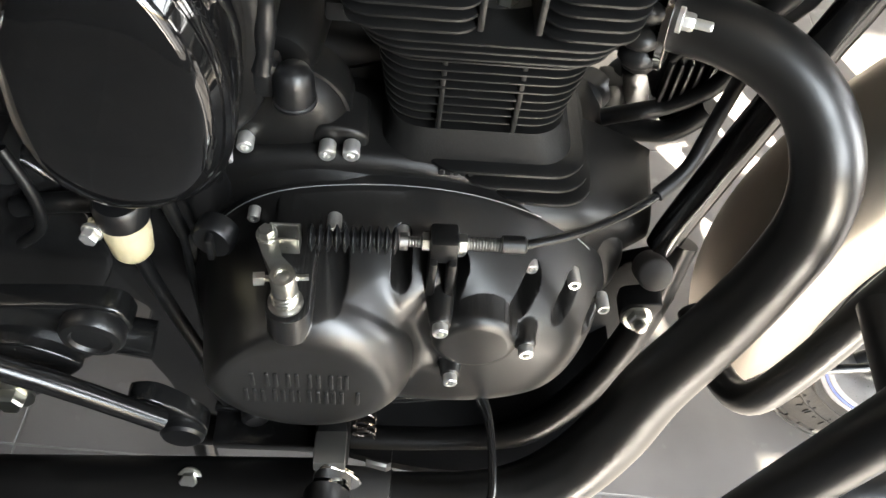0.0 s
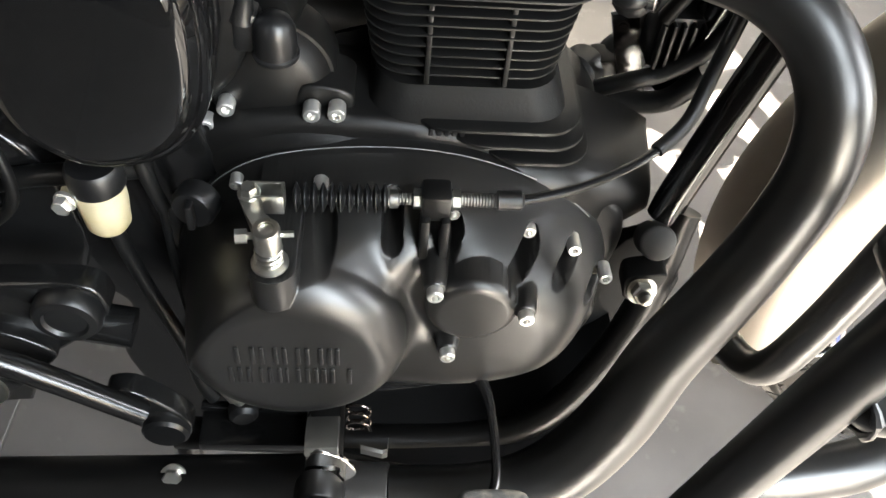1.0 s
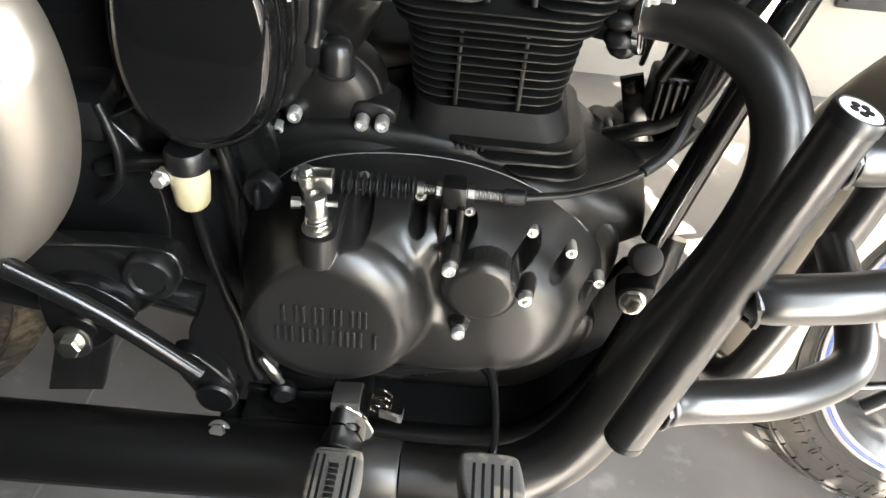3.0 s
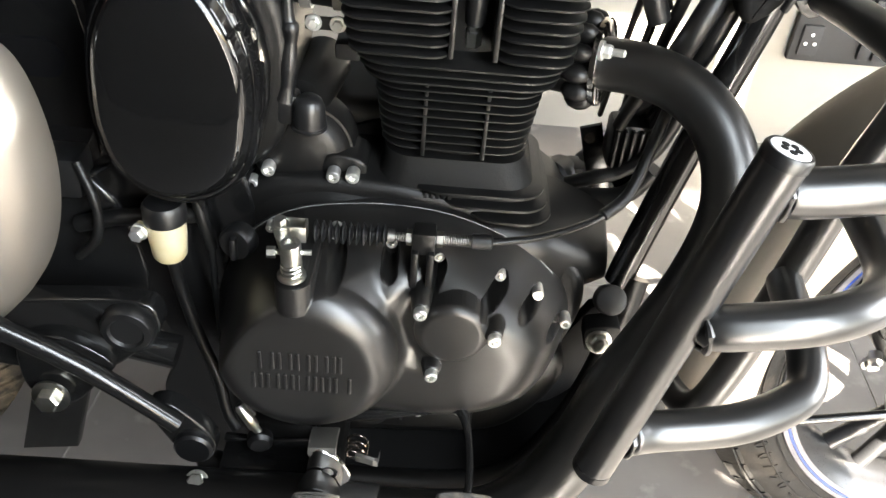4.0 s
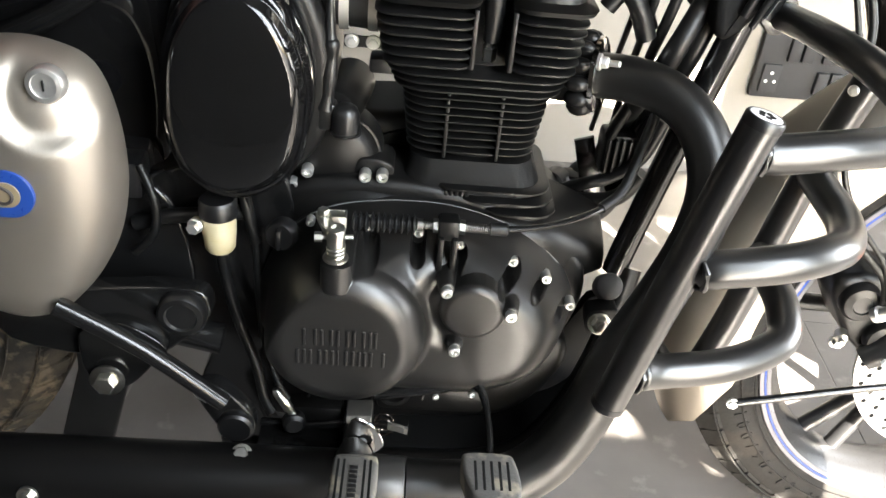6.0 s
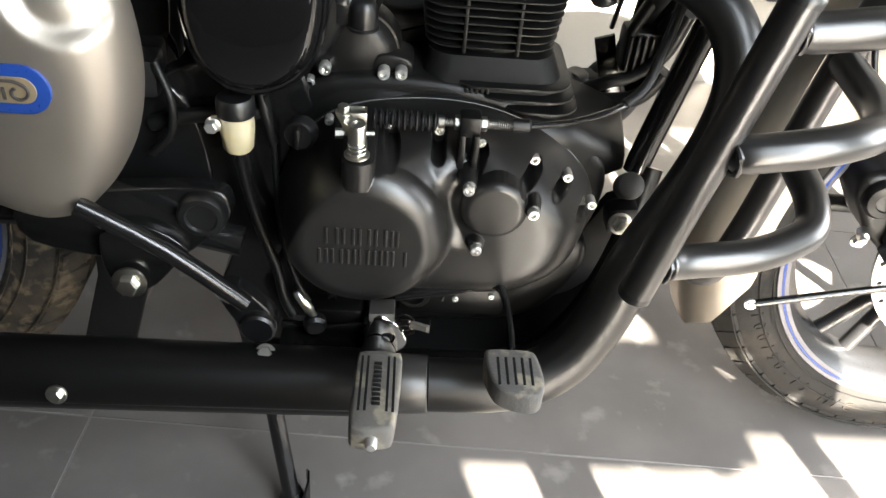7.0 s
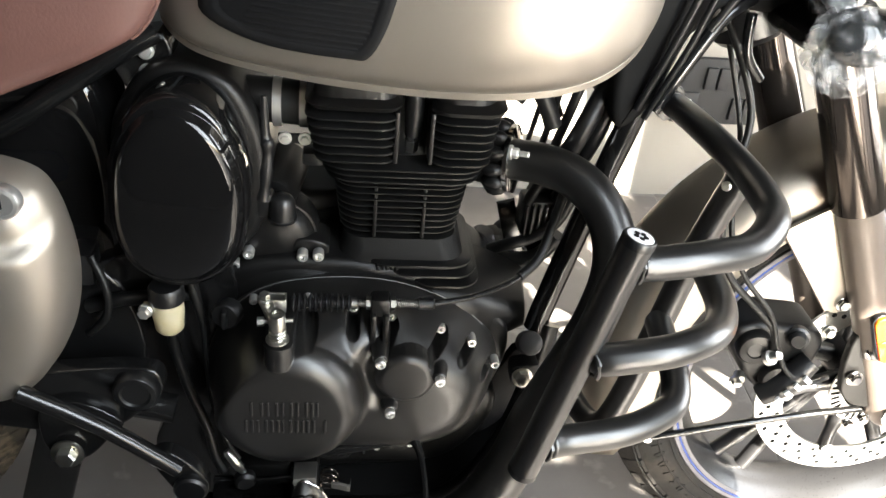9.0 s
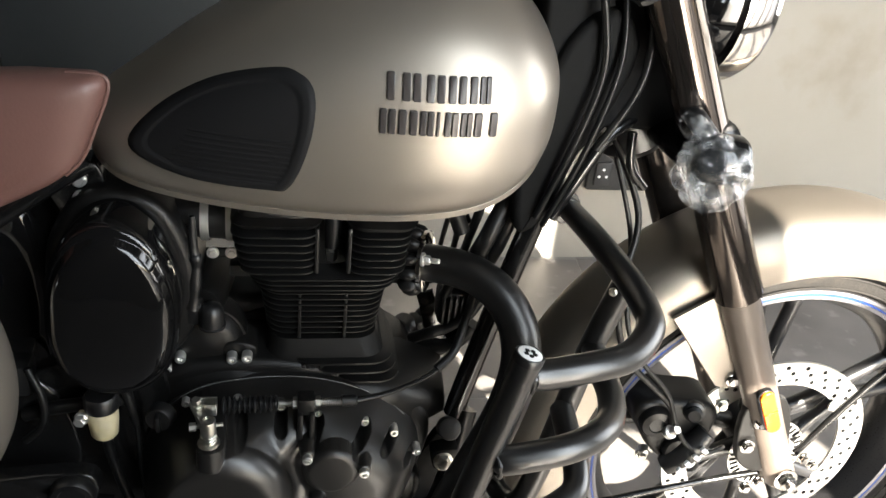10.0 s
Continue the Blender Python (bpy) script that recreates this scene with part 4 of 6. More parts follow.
link("brake_hose", tube([(-0.172, 0.44, 0.57), (-0.166, 0.44, 0.52), (-0.163, 0.43, 0.45), (-0.157, 0.42, 0.39), (-0.14, 0.40, 0.345), (-0.125, 0.395, 0.318)], 0.0035, 6, 12), M_HOSE, bike)
link("wide_strap", tube([(-0.178, 0.445, 0.575), (-0.172, 0.44, 0.545), (-0.165, 0.44, 0.51)], 0.006, 4, 12), M_HOSE, bike)
link("brake_switch", lathe((-0.140, 0.392, 0.335), (0.55, -0.2, -0.8), [(0, 0.004), (0.004, 0.006), (0.03, 0.0065), (0.033, 0.0045), (0.045, 0.0045)], 18), M_ZINC, bike)
link("switch_boot", lathe((-0.118, 0.388, 0.292), (0.2, -1, 0), [(0, 0.014), (0.01, 0.014), (0.014, 0.01), (0.014, 0.0001)], 20), M_PLASTIC, bike)
link("master_cylinder", box((-0.13, 0.40, 0.268), (-0.06, 0.43, 0.30), 0.006), M_CASE, bike)

# footrest and brake pedal
TILT_PEG = Matrix.Translation((0, 0.253, 0.381)) @ Matrix.Rotation(radians(-7), 4, "X") @ Matrix.Translation((0, -0.253, -0.381))
FLAT = Matrix(((1, 0, 0, 0), (0, 0, 1, 0), (0, -1, 0, 0.381), (0, 0, 0, 1)))
peg = link("footrest_rubber", plate(outline([(-0.053, 0.253), (-0.036, 0.255), (-0.019, 0.254), (-0.011, 0.246), (-0.0125, 0.200), (-0.0165, 0.150), (-0.022, 0.138), (-0.038, 0.135), (-0.053, 0.137), (-0.0595, 0.148), (-0.0585, 0.200), (-0.0575, 0.244)], 5), 0.0, 0.026, 0.005, steps=4), M_RUBBER, bike, "worn black rubber footrest with grooves", turn=TILT_PEG @ FLAT)
# dark inlays give the shade of grooves; the rubber itself is not cut
for x in (-0.053, -0.047, -0.026, -0.020):
    link("groove_shade", box((x, 0.160, 0.375), (x + 0.0028, 0.244, 0.3813), 0.0006), M_DARK, peg, turn=TILT_PEG)
for k in range(10):
    y = 0.168 + 0.0068 * k
    link("raised_bar", box((-0.0395, y, 0.379), (-0.0310, y + 0.0044, 0.3824), 0.0006), M_PLASTIC, peg, turn=TILT_PEG)
link("peg_pin", lathe((-0.037, 0.139, 0.367), (0, -1, 0), [(0, 0.0055), (0.013, 0.0055), (0.015, 0.004), (0.015, 0.0001)], 16), M_STEEL, peg, turn=TILT_PEG)
hinge = link("footrest_hinge", plate(outline([(-0.056, 0.335), (-0.052, 0.362), (-0.040, 0.372), (-0.024, 0.362), (-0.018, 0.335)], 4), 0.262, 0.285, 0.003), M_CASE, bike)
ears = outline([(-0.048, 0.352), (-0.047, 0.385), (-0.038, 0.397), (-0.022, 0.390), (-0.010, 0.372), (-0.008, 0.356), (-0.026, 0.342)], 4)
hole = [(-0.0275 + 0.0085 * math.cos(q), 0.3665 + 0.0085 * math.sin(q)) for q in [math.atan2(z - 0.3665, x + 0.0275) for x, z in ears]]
bm = loft([[(x, 0.2865, z) for x, z in hole], [(x, 0.2865, z) for x, z in inset(ears, 0.001)], [(x, 0.2875, z) for x, z in ears], [(x, 0.2900, z) for x, z in ears], [(x, 0.2905, z) for x, z in hole]], None, ring=True)
link("hinge_ear", bm, M_CHROME, hinge, "bright plated hinge ear with a hole")
bm = loft([[(-0.048, y, z), (-0.022, y, z + 0.002), (-0.021, y, z - 0.001), (-0.047, y, z - 0.003)] for y, z in ((0.2868, 0.392), (0.290, 0.397), (0.298, 0.399), (0.312, 0.396), (0.322, 0.390))])
link("hinge_lip", bm, M_DULL, hinge)
link("hinge_pin", lathe((-0.030, 0.2885, 0.352), (0.1, -1, 0.1), [(-0.01, 0.006), (0.004, 0.006), (0.005, 0.004), (0.005, 0.0001)], 18), M_STEEL, hinge)
bm = loft([[(x, y, z), (x, y + 0.003, z + 0.001), (x, y + 0.003, z - 0.007), (x, y, z - 0.008)] for x, y, z in ((-0.004, 0.300, 0.378), (0.006, 0.297, 0.379), (0.014, 0.296, 0.377), (0.018, 0.300, 0.372), (0.019, 0.315, 0.366))])
link("spring_stop", bm, M_DULL, hinge)
link("footrest_mount", box((-0.056, 0.318, 0.262), (-0.022, 0.44, 0.306), 0.012), M_CASE, bike)
spring = [(-0.008 + 0.011 * math.cos(q), 0.354 + 0.0014 * q, 0.311 + 0.011 * math.sin(q)) for q in [0.5 * k for k in range(38)]]
link("return_spring", tube(spring, 0.0016, 1, 8), M_DARKCHROME, bike)
pedal = link("brake_pedal_pad", plate(outline([(0.079, 0.264), (0.103, 0.266), (0.126, 0.264), (0.132, 0.254), (0.136, 0.226), (0.133, 0.206), (0.122, 0.198), (0.102, 0.201), (0.086, 0.211), (0.078, 0.232), (0.0755, 0.252)], 5), 0.0, 0.026, 0.005, steps=4), M_RUBBER, bike, "grey worn rubber brake pedal pad with ribs", turn=FLAT)
# groove shade again as dark strips laid into the pad's top
for k in range(5):
    link("groove_shade", box((0.0875 + 0.0085 * k, 0.213, 0.3765), (0.0907 + 0.0085 * k, 0.252, 0.3815), 0.0008), M_DARK, pedal)
link("brake_pedal_arm", tube([(0.101, 0.262, 0.364), (0.108, 0.285, 0.366), (0.107, 0.335, 0.372), (0.100, 0.362, 0.380), (0.085, 0.372, 0.381), (0.03, 0.375, 0.365), (-0.02, 0.38, 0.35)], [0.0045, 0.0040, 0.0040, 0.0055, 0.008, 0.009, 0.010], 6, 14), M_FRAME, bike)

# ---------------------------------------------------------------- air box, side panel, battery area
OVAL = outline([(-0.245, 0.708), (-0.235, 0.763), (-0.206, 0.807), (-0.166, 0.820), (-0.126, 0.798), (-0.102, 0.743), (-0.099, 0.687), (-0.112, 0.631), (-0.145, 0.597), (-0.192, 0.588), (-0.230, 0.615), (-0.245, 0.660)], 8)
loops = []
for k, y in ((0.95, 0.50), (1.0, 0.430), (1.0, 0.410), (0.985, 0.402), (0.93, 0.396), (0.915, 0.3965), (0.905, 0.3955), (0.865, 0.388), (0.83, 0.3845), (0.77, 0.3825), (0.62, 0.3808), (0.40, 0.3800), (0.15, 0.3797)):
    loops.append([(-0.172 + (x + 0.172) * k, y, 0.704 + (z - 0.704) * k) for x, z in OVAL])
airbox = link("air_filter_cover", loft(loops), M_GLOSS, bike, "gloss black oval air filter cover with a raised rim", smooth=70)
link("air_box_body", plate(outline([(-0.262, 0.690), (-0.250, 0.760), (-0.215, 0.812), (-0.170, 0.825), (-0.120, 0.806), (-0.090, 0.745), (-0.086, 0.680), (-0.098, 0.620), (-0.140, 0.580), (-0.198, 0.572), (-0.245, 0.600), (-0.262, 0.650)], 6), 0.470, 0.60, 0.012, steps=4), M_CASE, bike)

PANEL = outline([(-0.335, 0.746), (-0.302, 0.728), (-0.286, 0.680), (-0.283, 0.610), (-0.298, 0.540), (-0.330, 0.482), (-0.370, 0.450), (-0.42, 0.455), (-0.52, 0.51), (-0.56, 0.61), (-0.52, 0.690), (-0.43, 0.738), (-0.378, 0.750)], 8)


def panel_mesh():
    cx, cz = -0.41, 0.61
    bm = bmesh.new()
    rows = []
    for j in range(40, 0, -1):
        s = j / 40
        row = []
        for x, z in PANEL:
            px, pz = cx + (x - cx) * s, cz + (z - cz) * s
            y = 0.385 - 0.068 * math.sqrt(max(0.0, 1 - s ** 4.6))
            r = math.hypot(px + 0.324, pz - 0.718)
            y += 0.013 * smoothstep(0.054, 0.036, r)
            row.append(bm.verts.new((px, y, pz)))
        rows.append(row)
    rows.insert(0, [bm.verts.new((x, 0.40, z)) for x, z in PANEL])
    n = len(PANEL)
    for a, b in zip(rows, rows[1:]):
        for i in range(n):
            bm.faces.new((a[i], a[(i + 1) % n], b[(i + 1) % n], b[i]))
    mid = bm.verts.new((cx, 0.317, cz))
    for i in range(n):
        bm.faces.new((rows[-1][i], rows[-1][(i + 1) % n], mid))
    return bm


panel = link("side_panel", panel_mesh(), M_TANK, bike, "sand-coloured oval side panel with a keyhole lock", smooth=70)
lock = link("panel_lock", lathe((-0.325, 0.348, 0.727), (0.03, -1, 0.12), [(0, 0.0172), (0.010, 0.0172), (0.013, 0.0155), (0.014, 0.0115), (0.0125, 0.011), (0.0125, 0.0001)], 32), M_STEEL, panel)
link("keyhole", box((-0.3258, 0.3335, 0.7235), (-0.3242, 0.3362, 0.7335), 0.0005), M_DARK, lock)

# ---------------------------------------------------------------- crash guard
GR = 0.0155
guard = link("guard_post", tube([(0.238, 0.164, 0.818), (0.208, 0.162, 0.684), (0.180, 0.160, 0.557)], GR * 0.93, 2, 36), M_GUARD, bike, "satin black tubular crash guard post")
capring = link("post_cap", lathe((0.2384, 0.164, 0.8185), (0.212, 0, 0.977), [(-0.003, 0.0148), (0.003, 0.0148), (0.005, 0.0136), (0.005, 0.0122), (0.004, 0.0118), (0.004, 0.0001)], 36), M_PLASTIC, guard)
cap_axis, cap_a, cap_b = axes((0.212, 0, 0.977))
cap_mid = Vector((0.2384, 0.164, 0.8185)) + cap_axis * 0.0045
link("cap_disc", lathe(cap_mid, cap_axis, [(-0.001, 0.0118), (0.0004, 0.0118), (0.0006, 0.0112), (0.0006, 0.0001)], 32), M_WHITE, capring)
for k in range(5):
    p = cap_mid + cap_a * (0.0045 * math.cos(1.3 * k)) + cap_b * (0.0045 * math.sin(1.3 * k)) + cap_axis * 0.0006
    link("emblem_mark", lathe(p, cap_axis, [(0, 0.0026), (0.0005, 0.0024), (0.0005, 0.0001)], 8), M_DARK, capring)
link("post_end_plug", lathe((0.1802, 0.160, 0.5575), (-0.212, -0.01, -0.977), [(-0.002, 0.0147), (0.004, 0.0147), (0.006, 0.013), (0.006, 0.0001)], 32), M_PLASTIC, guard)
link("guard_inner_post", tube([(0.401, 0.331, 0.808), (0.380, 0.342, 0.702), (0.365, 0.344, 0.611), (0.344, 0.341, 0.502), (0.327, 0.347, 0.436), (0.315, 0.388, 0.410), (0.305, 0.455, 0.408)], GR * 0.95, 8, 28), M_GUARD, bike)
for p in ((0.379, 0.3195, 0.788), (0.356, 0.330, 0.609)):
    hex_bolt(p, (-0.4, -1, 0.2), 0.004, 0.004, guard, M_STEEL, 1.2)
POST_AT = [(0.2375, 0.168, 0.7915), (0.217, 0.160, 0.697), (0.194, 0.165, 0.583)]
TOP_LOOP = [(0.226, 0.172, 0.792), (0.247, 0.172, 0.7915), (0.262, 0.173, 0.791), (0.308, 0.177, 0.796), (0.352, 0.192, 0.797), (0.383, 0.225, 0.804), (0.391, 0.263, 0.807), (0.388, 0.328, 0.810), (0.384, 0.429, 0.803), (0.382, 0.520, 0.791)]
link("guard_loop", tube([POST_AT[0]] + TOP_LOOP[1:], [GR * 0.45] + [GR * 0.97] * (len(TOP_LOOP) - 1), 8, 28), M_GUARD, bike)
MID_LOOP = [(0.210, 0.160, 0.695), (0.226, 0.158, 0.6985), (0.242, 0.155, 0.702), (0.290, 0.157, 0.710), (0.327, 0.173, 0.711), (0.353, 0.202, 0.704), (0.368, 0.240, 0.701), (0.374, 0.286, 0.699), (0.379, 0.335, 0.696)]
link("guard_loop", tube([POST_AT[1]] + MID_LOOP[1:], [GR * 0.45] + [GR * 0.97] * (len(MID_LOOP) - 1), 8, 28), M_GUARD, bike)
LOW_LOOP = [(0.186, 0.167, 0.584), (0.203, 0.170, 0.582), (0.225, 0.177, 0.580), (0.278, 0.184, 0.584), (0.316, 0.198, 0.589), (0.339, 0.215, 0.595), (0.347, 0.246, 0.604), (0.350, 0.286, 0.606), (0.356, 0.336, 0.604)]
link("guard_loop", tube([POST_AT[2]] + LOW_LOOP[1:], [GR * 0.45] + [GR * 0.97] * (len(LOW_LOOP) - 1), 8, 28), M_GUARD, bike)
for p, w in (((0.2465, 0.172, 0.7915), (1, 0, 0.05)), ((0.224, 0.1585, 0.698), (1, 0, 0.18)), ((0.200, 0.171, 0.582), (1, 0.2, -0.06))):
    _w, _a, _b = axes(w)
    link("weld_bead", tube([Vector(p) + (_a * math.cos(q) + _b * math.sin(q)) * (GR * 1.0) + _w * (0.004 * abs(math.cos(q))- 0.004) for q in [2 * math.pi * k / 18 for k in range(18)]], [0.0012 + 0.0010 * ((k * 7) % 3) for k in range(18)], 1, 8, ring=True), M_GUARD, guard)
hex_bolt((0.382, 0.505, 0.801), (-0.6, -0.6, 0.6), 0.006, 0.008, guard, M_ZINC, 1.3)
link("guard_mount_tab", plate(outline([(0.352, 0.795), (0.362, 0.822), (0.390, 0.812), (0.396, 0.786), (0.374, 0.772)], 3), 0.505, 0.56, 0.002), M_FRAME, bike)

# ---------------------------------------------------------------- fork and front wheel
STEER, RAKE = 2.0, 26.0
S_AXIS = Vector((0.455, Y0, 0.900))
AX_UP = Vector((-math.sin(radians(RAKE)), 0, math.cos(radians(RAKE))))
AX_FWD = Vector((math.cos(radians(RAKE)), 0, math.sin(radians(RAKE))))
TURN_F = Matrix.Translation(S_AXIS) @ Matrix.Rotation(radians(STEER), 4, AX_UP) @ Matrix.Translation(-S_AXIS)
OFF, LEG = 0.055, 0.606


def fp(down, fwd, y):
    """A place on the fork: metres down along its axis, ahead of it, and y from the middle."""
    return S_AXIS - AX_UP * down + AX_FWD * (OFF + fwd) + Vector((0, y, 0))


WC = fp(LEG, 0, 0)               # the wheel's centre
for side in (-1, 1):
    yl = 0.102 * side
    leg = link("fork_leg", lathe(fp(0.235, 0, yl), -AX_UP, [(0, 0.024), (0.004, 0.0275), (0.09, 0.0268), (0.29, 0.0255), (0.35, 0.027), (0.385, 0.027), (0.40, 0.020), (0.40, 0.0001)], 32), M_FORK, bike, turn=TURN_F)
    link("fork_tube_cover", lathe(fp(-0.34, 0, yl), -AX_UP, [(0, 0.030), (0.30, 0.030), (0.575, 0.033), (0.585, 0.033), (0.586, 0.026)], 32), M_DARKCHROME, bike, turn=TURN_F)
for down, th in ((0.0, 0.028), (-0.20, 0.022)):
    bm = box((-0.04, -0.135, -th / 2), (0.045, 0.135, th / 2), 0.012)
    frame_m = Matrix.Translation(fp(down, -0.01, 0)) @ Matrix(((AX_FWD.x, 0, AX_UP.x, 0), (0, 1, 0, 0), (AX_FWD.z, 0, AX_UP.z, 0), (0, 0, 0, 1)))
    yoke = link("fork_yoke", bm, M_FRAME, bike, turn=TURN_F @ frame_m)
hex_bolt(fp(0.0, -0.035, -0.10), (-0.6, -1, 0), 0.007, 0.008, yoke, M_STEEL, 1.2, turn=TURN_F)
hex_bolt(fp(LEG, 0.0, -0.132), (0, -1, 0), 0.014, 0.012, leg, M_CHROME, 1.35, 0.010, turn=TURN_F)
refl = link("reflector_base", plate(round_rect(-0.0125, 0.0125, -0.042, 0.042, 0.0125, 8), -0.004, 0.004, 0.001), M_PLASTIC, bike,
            turn=TURN_F @ Matrix.Translation(fp(0.448, -0.003, -0.131)) @ Matrix(((AX_FWD.x, 0, AX_UP.x, 0), (0, 1, 0, 0), (AX_FWD.z, 0, AX_UP.z, 0), (0, 0, 0, 1))))
LENS = TURN_F @ Matrix.Translation(fp(0.448, -0.003, -0.131)) @ Matrix(((AX_FWD.x, 0, AX_UP.x, 0), (0, 1, 0, 0), (AX_FWD.z, 0, AX_UP.z, 0), (0, 0, 0, 1)))
half = [(0.0108 * math.cos(q), 0.0292 + 0.0108 * math.sin(q)) for q in [math.pi * k / 12 for k in range(13)]]
link("amber_lens", plate([(0.0108, 0.0010)] + half + [(-0.0108, 0.0010)], -0.009, -0.002, 0.002), M_AMBER, refl, "amber reflector half", turn=LENS)
link("orange_lens", plate([(-x, -z) for x, z in [(0.0108, 0.0004)] + half + [(-0.0108, 0.0004)]], -0.009, -0.002, 0.002), M_ORANGE, refl, "orange reflector half", turn=LENS)



def wheel(centre, tyre_r, tyre_w, rim_r, turn, spokes, blocks, name, rubber):
    """A tyred alloy wheel with its axle along y."""
    prof = []
    for k in range(17):
        q = math.pi * k / 16
        prof.append((tyre_w / 2 * -math.cos(q) * (0.82 if k in (0, 16) else 1.0), rim_r + 0.004 + (tyre_r - rim_r - 0.004) * math.sin(q) ** 0.75))
    tyre = link(name, loft([[centre + Vector((r * math.cos(2 * math.pi * k / 120), y, r * math.sin(2 * math.pi * k / 120))) for k in range(120)] for y, r in prof], None, ring=True), rubber, bike, "dusty black motorcycle tyre with tread blocks", turn=turn)
    # tread blocks
    for k in range(blocks):
        q0 = 2 * math.pi * k / blocks
        for row, (ya, yb, lo, hi) in enumerate(((-0.41, -0.20, 0, 0), (-0.17, 0.17, 0, 0), (0.20, 0.41, 0, 0))):
            dq = 2 * math.pi / blocks * ((0.86, 0.80) if rubber == M_TYRE else (0.70, 0.64))[row == 1]
            q = q0 + (math.pi / blocks if row == 1 else 0)
            bm = bmesh.new()
            lo_l, hi_l = [], []
            for yy, qq in ((ya, q), (yb, q + 0.35 * dq), (yb, q + 1.35 * dq), (ya, q + dq)):
                a = math.asin(min(1, abs(2 * yy)))
                r = rim_r + 0.004 + (tyre_r - rim_r - 0.004) * math.cos(a) ** 0.75
                for lst, h in ((lo_l, -0.006), (hi_l, 0.0032 if rubber == M_TYRE else 0.0065)):
                    lst.append(centre + Vector(((r + h) * math.cos(qq), yy * tyre_w * (1.0 if h < 0 else 1.03), (r + h) * math.sin(qq))))
            loft([lo_l, hi_l], bm)
            link("tread_block", bm, rubber, tyre, turn=turn, smooth=20)
    hw = tyre_w * 0.40
    for rr, yy in ((rim_r + 0.012, 0.492), (rim_r + 0.030, 0.497), (rim_r + 0.068, 0.455)):
        ring = [centre + Vector((rr * math.cos(2 * math.pi * k / 96), -tyre_w * yy, rr * math.sin(2 * math.pi * k / 96))) for k in range(96)]
        link("side_wall_ridge", tube(ring, 0.0014, 1, 6, ring=True), rubber, tyre, turn=turn)

    def hoop(profile):
        return loft([[centre + Vector((r * math.cos(2 * math.pi * k / 96), y, r * math.sin(2 * math.pi * k / 96))) for k in range(96)] for y, r in profile], None, ring=True)

    rim = link("wheel_rim", hoop([(-hw, rim_r + 0.006), (-hw - 0.003, rim_r + 0.004), (-hw - 0.002, rim_r - 0.012), (-hw + 0.012, rim_r - 0.022), (-0.012, rim_r - 0.034), (0.012, rim_r - 0.034), (hw - 0.012, rim_r - 0.022), (hw + 0.002, rim_r - 0.012), (hw + 0.003, rim_r + 0.004), (hw, rim_r + 0.006)]), M_RIM, bike, turn=turn)
    link("rim_stripe", hoop([(-hw - 0.0034, rim_r - 0.0030), (-hw - 0.0038, rim_r - 0.0032), (-hw - 0.0036, rim_r - 0.0058), (-hw - 0.0024, rim_r - 0.0060)]), M_BLUE, rim, "blue rim stripe", turn=turn)
    link("rim_lip", hoop([(-hw - 0.0034, rim_r + 0.0035), (-hw - 0.0042, rim_r + 0.0030), (-hw - 0.0040, rim_r - 0.0022), (-hw - 0.0028, rim_r - 0.0026)]), M_RIMLIP, rim, "pale grey rim lip", turn=turn)
    link("rim_band", hoop([(-hw - 0.0024, rim_r - 0.0066), (-hw - 0.0032, rim_r - 0.0068), (-hw - 0.0022, rim_r - 0.0125), (-hw - 0.0010, rim_r - 0.0125)]), M_RIMLIP, rim, "pale grey rim band", turn=turn)
    hub = link("wheel_hub", lathe(centre, (0, 1, 0), [(-0.06, 0.012), (-0.06, 0.03), (-0.045, 0.036), (0.045, 0.036), (0.06, 0.03), (0.06, 0.012)], 36), M_RIM, bike, turn=turn)
    for k in range(spokes):
        q = 2 * math.pi * (k + 0.3) / spokes
        for d in (-0.13, 0.13):
            a = centre + Vector((0.034 * math.cos(q), 0, 0.034 * math.sin(q)))
            m1 = centre + Vector((0.11 * math.cos(q + d * 0.45), 0, 0.11 * math.sin(q + d * 0.45)))
            b = centre + Vector(((rim_r - 0.028) * math.cos(q + d), 0, (rim_r - 0.028) * math.sin(q + d)))
            link("spoke", tube([a, m1, b], [0.015, 0.0115, 0.0125], 5, 10, flat=1.0), M_RIM, hub, turn=turn)
    return tyre, hub


F_TYRE_R, F_RIM_R = 0.3775, 0.286
front_tyre, front_hub = wheel(WC, F_TYRE_R, 0.114, F_RIM_R, TURN_F, 5, 64, "front_tyre", M_TYRE)

# tyre size moulded on the side wall
def side_text(words, centre, radius, start, size, turn, parent):
    for n, ch in enumerate(words):
        if ch == " ":
            continue
        cu = bpy.data.curves.new("letter", "FONT")
        cu.body, cu.size, cu.extrude = ch, size, 0.0008
        cu.align_x = "CENTER"
        tmp = new("letter", cu)
        bpy.context.view_layer.update()
        me = bpy.data.meshes.new_from_object(tmp.evaluated_get(bpy.context.evaluated_depsgraph_get()))
        bpy.data.objects.remove(tmp)
        q = radians(start + n * 4.1)
        # letters stand with their feet towards the hub, read from the right side
        r_hat = Vector((math.cos(q), 0, math.sin(q)))
        t_hat = Vector((-math.sin(q), 0, math.cos(q)))
        p = centre + r_hat * radius + Vector((0, -0.0555, 0))
        up, right = -r_hat, t_hat
        m = Matrix(((right.x, up.x, 0, p.x), (0, 0, -1, p.y), (right.z, up.z, 0, p.z), (0, 0, 0, 1)))
        bm = bmesh.new()
        bm.from_mesh(me)
        bm.transform(m)
        link("moulded_letter", bm, M_TYRE, parent, turn=turn, smooth=20)


side_text("100/90-19 M/C", WC, 0.328, 203, 0.025, TURN_F, front_tyre)

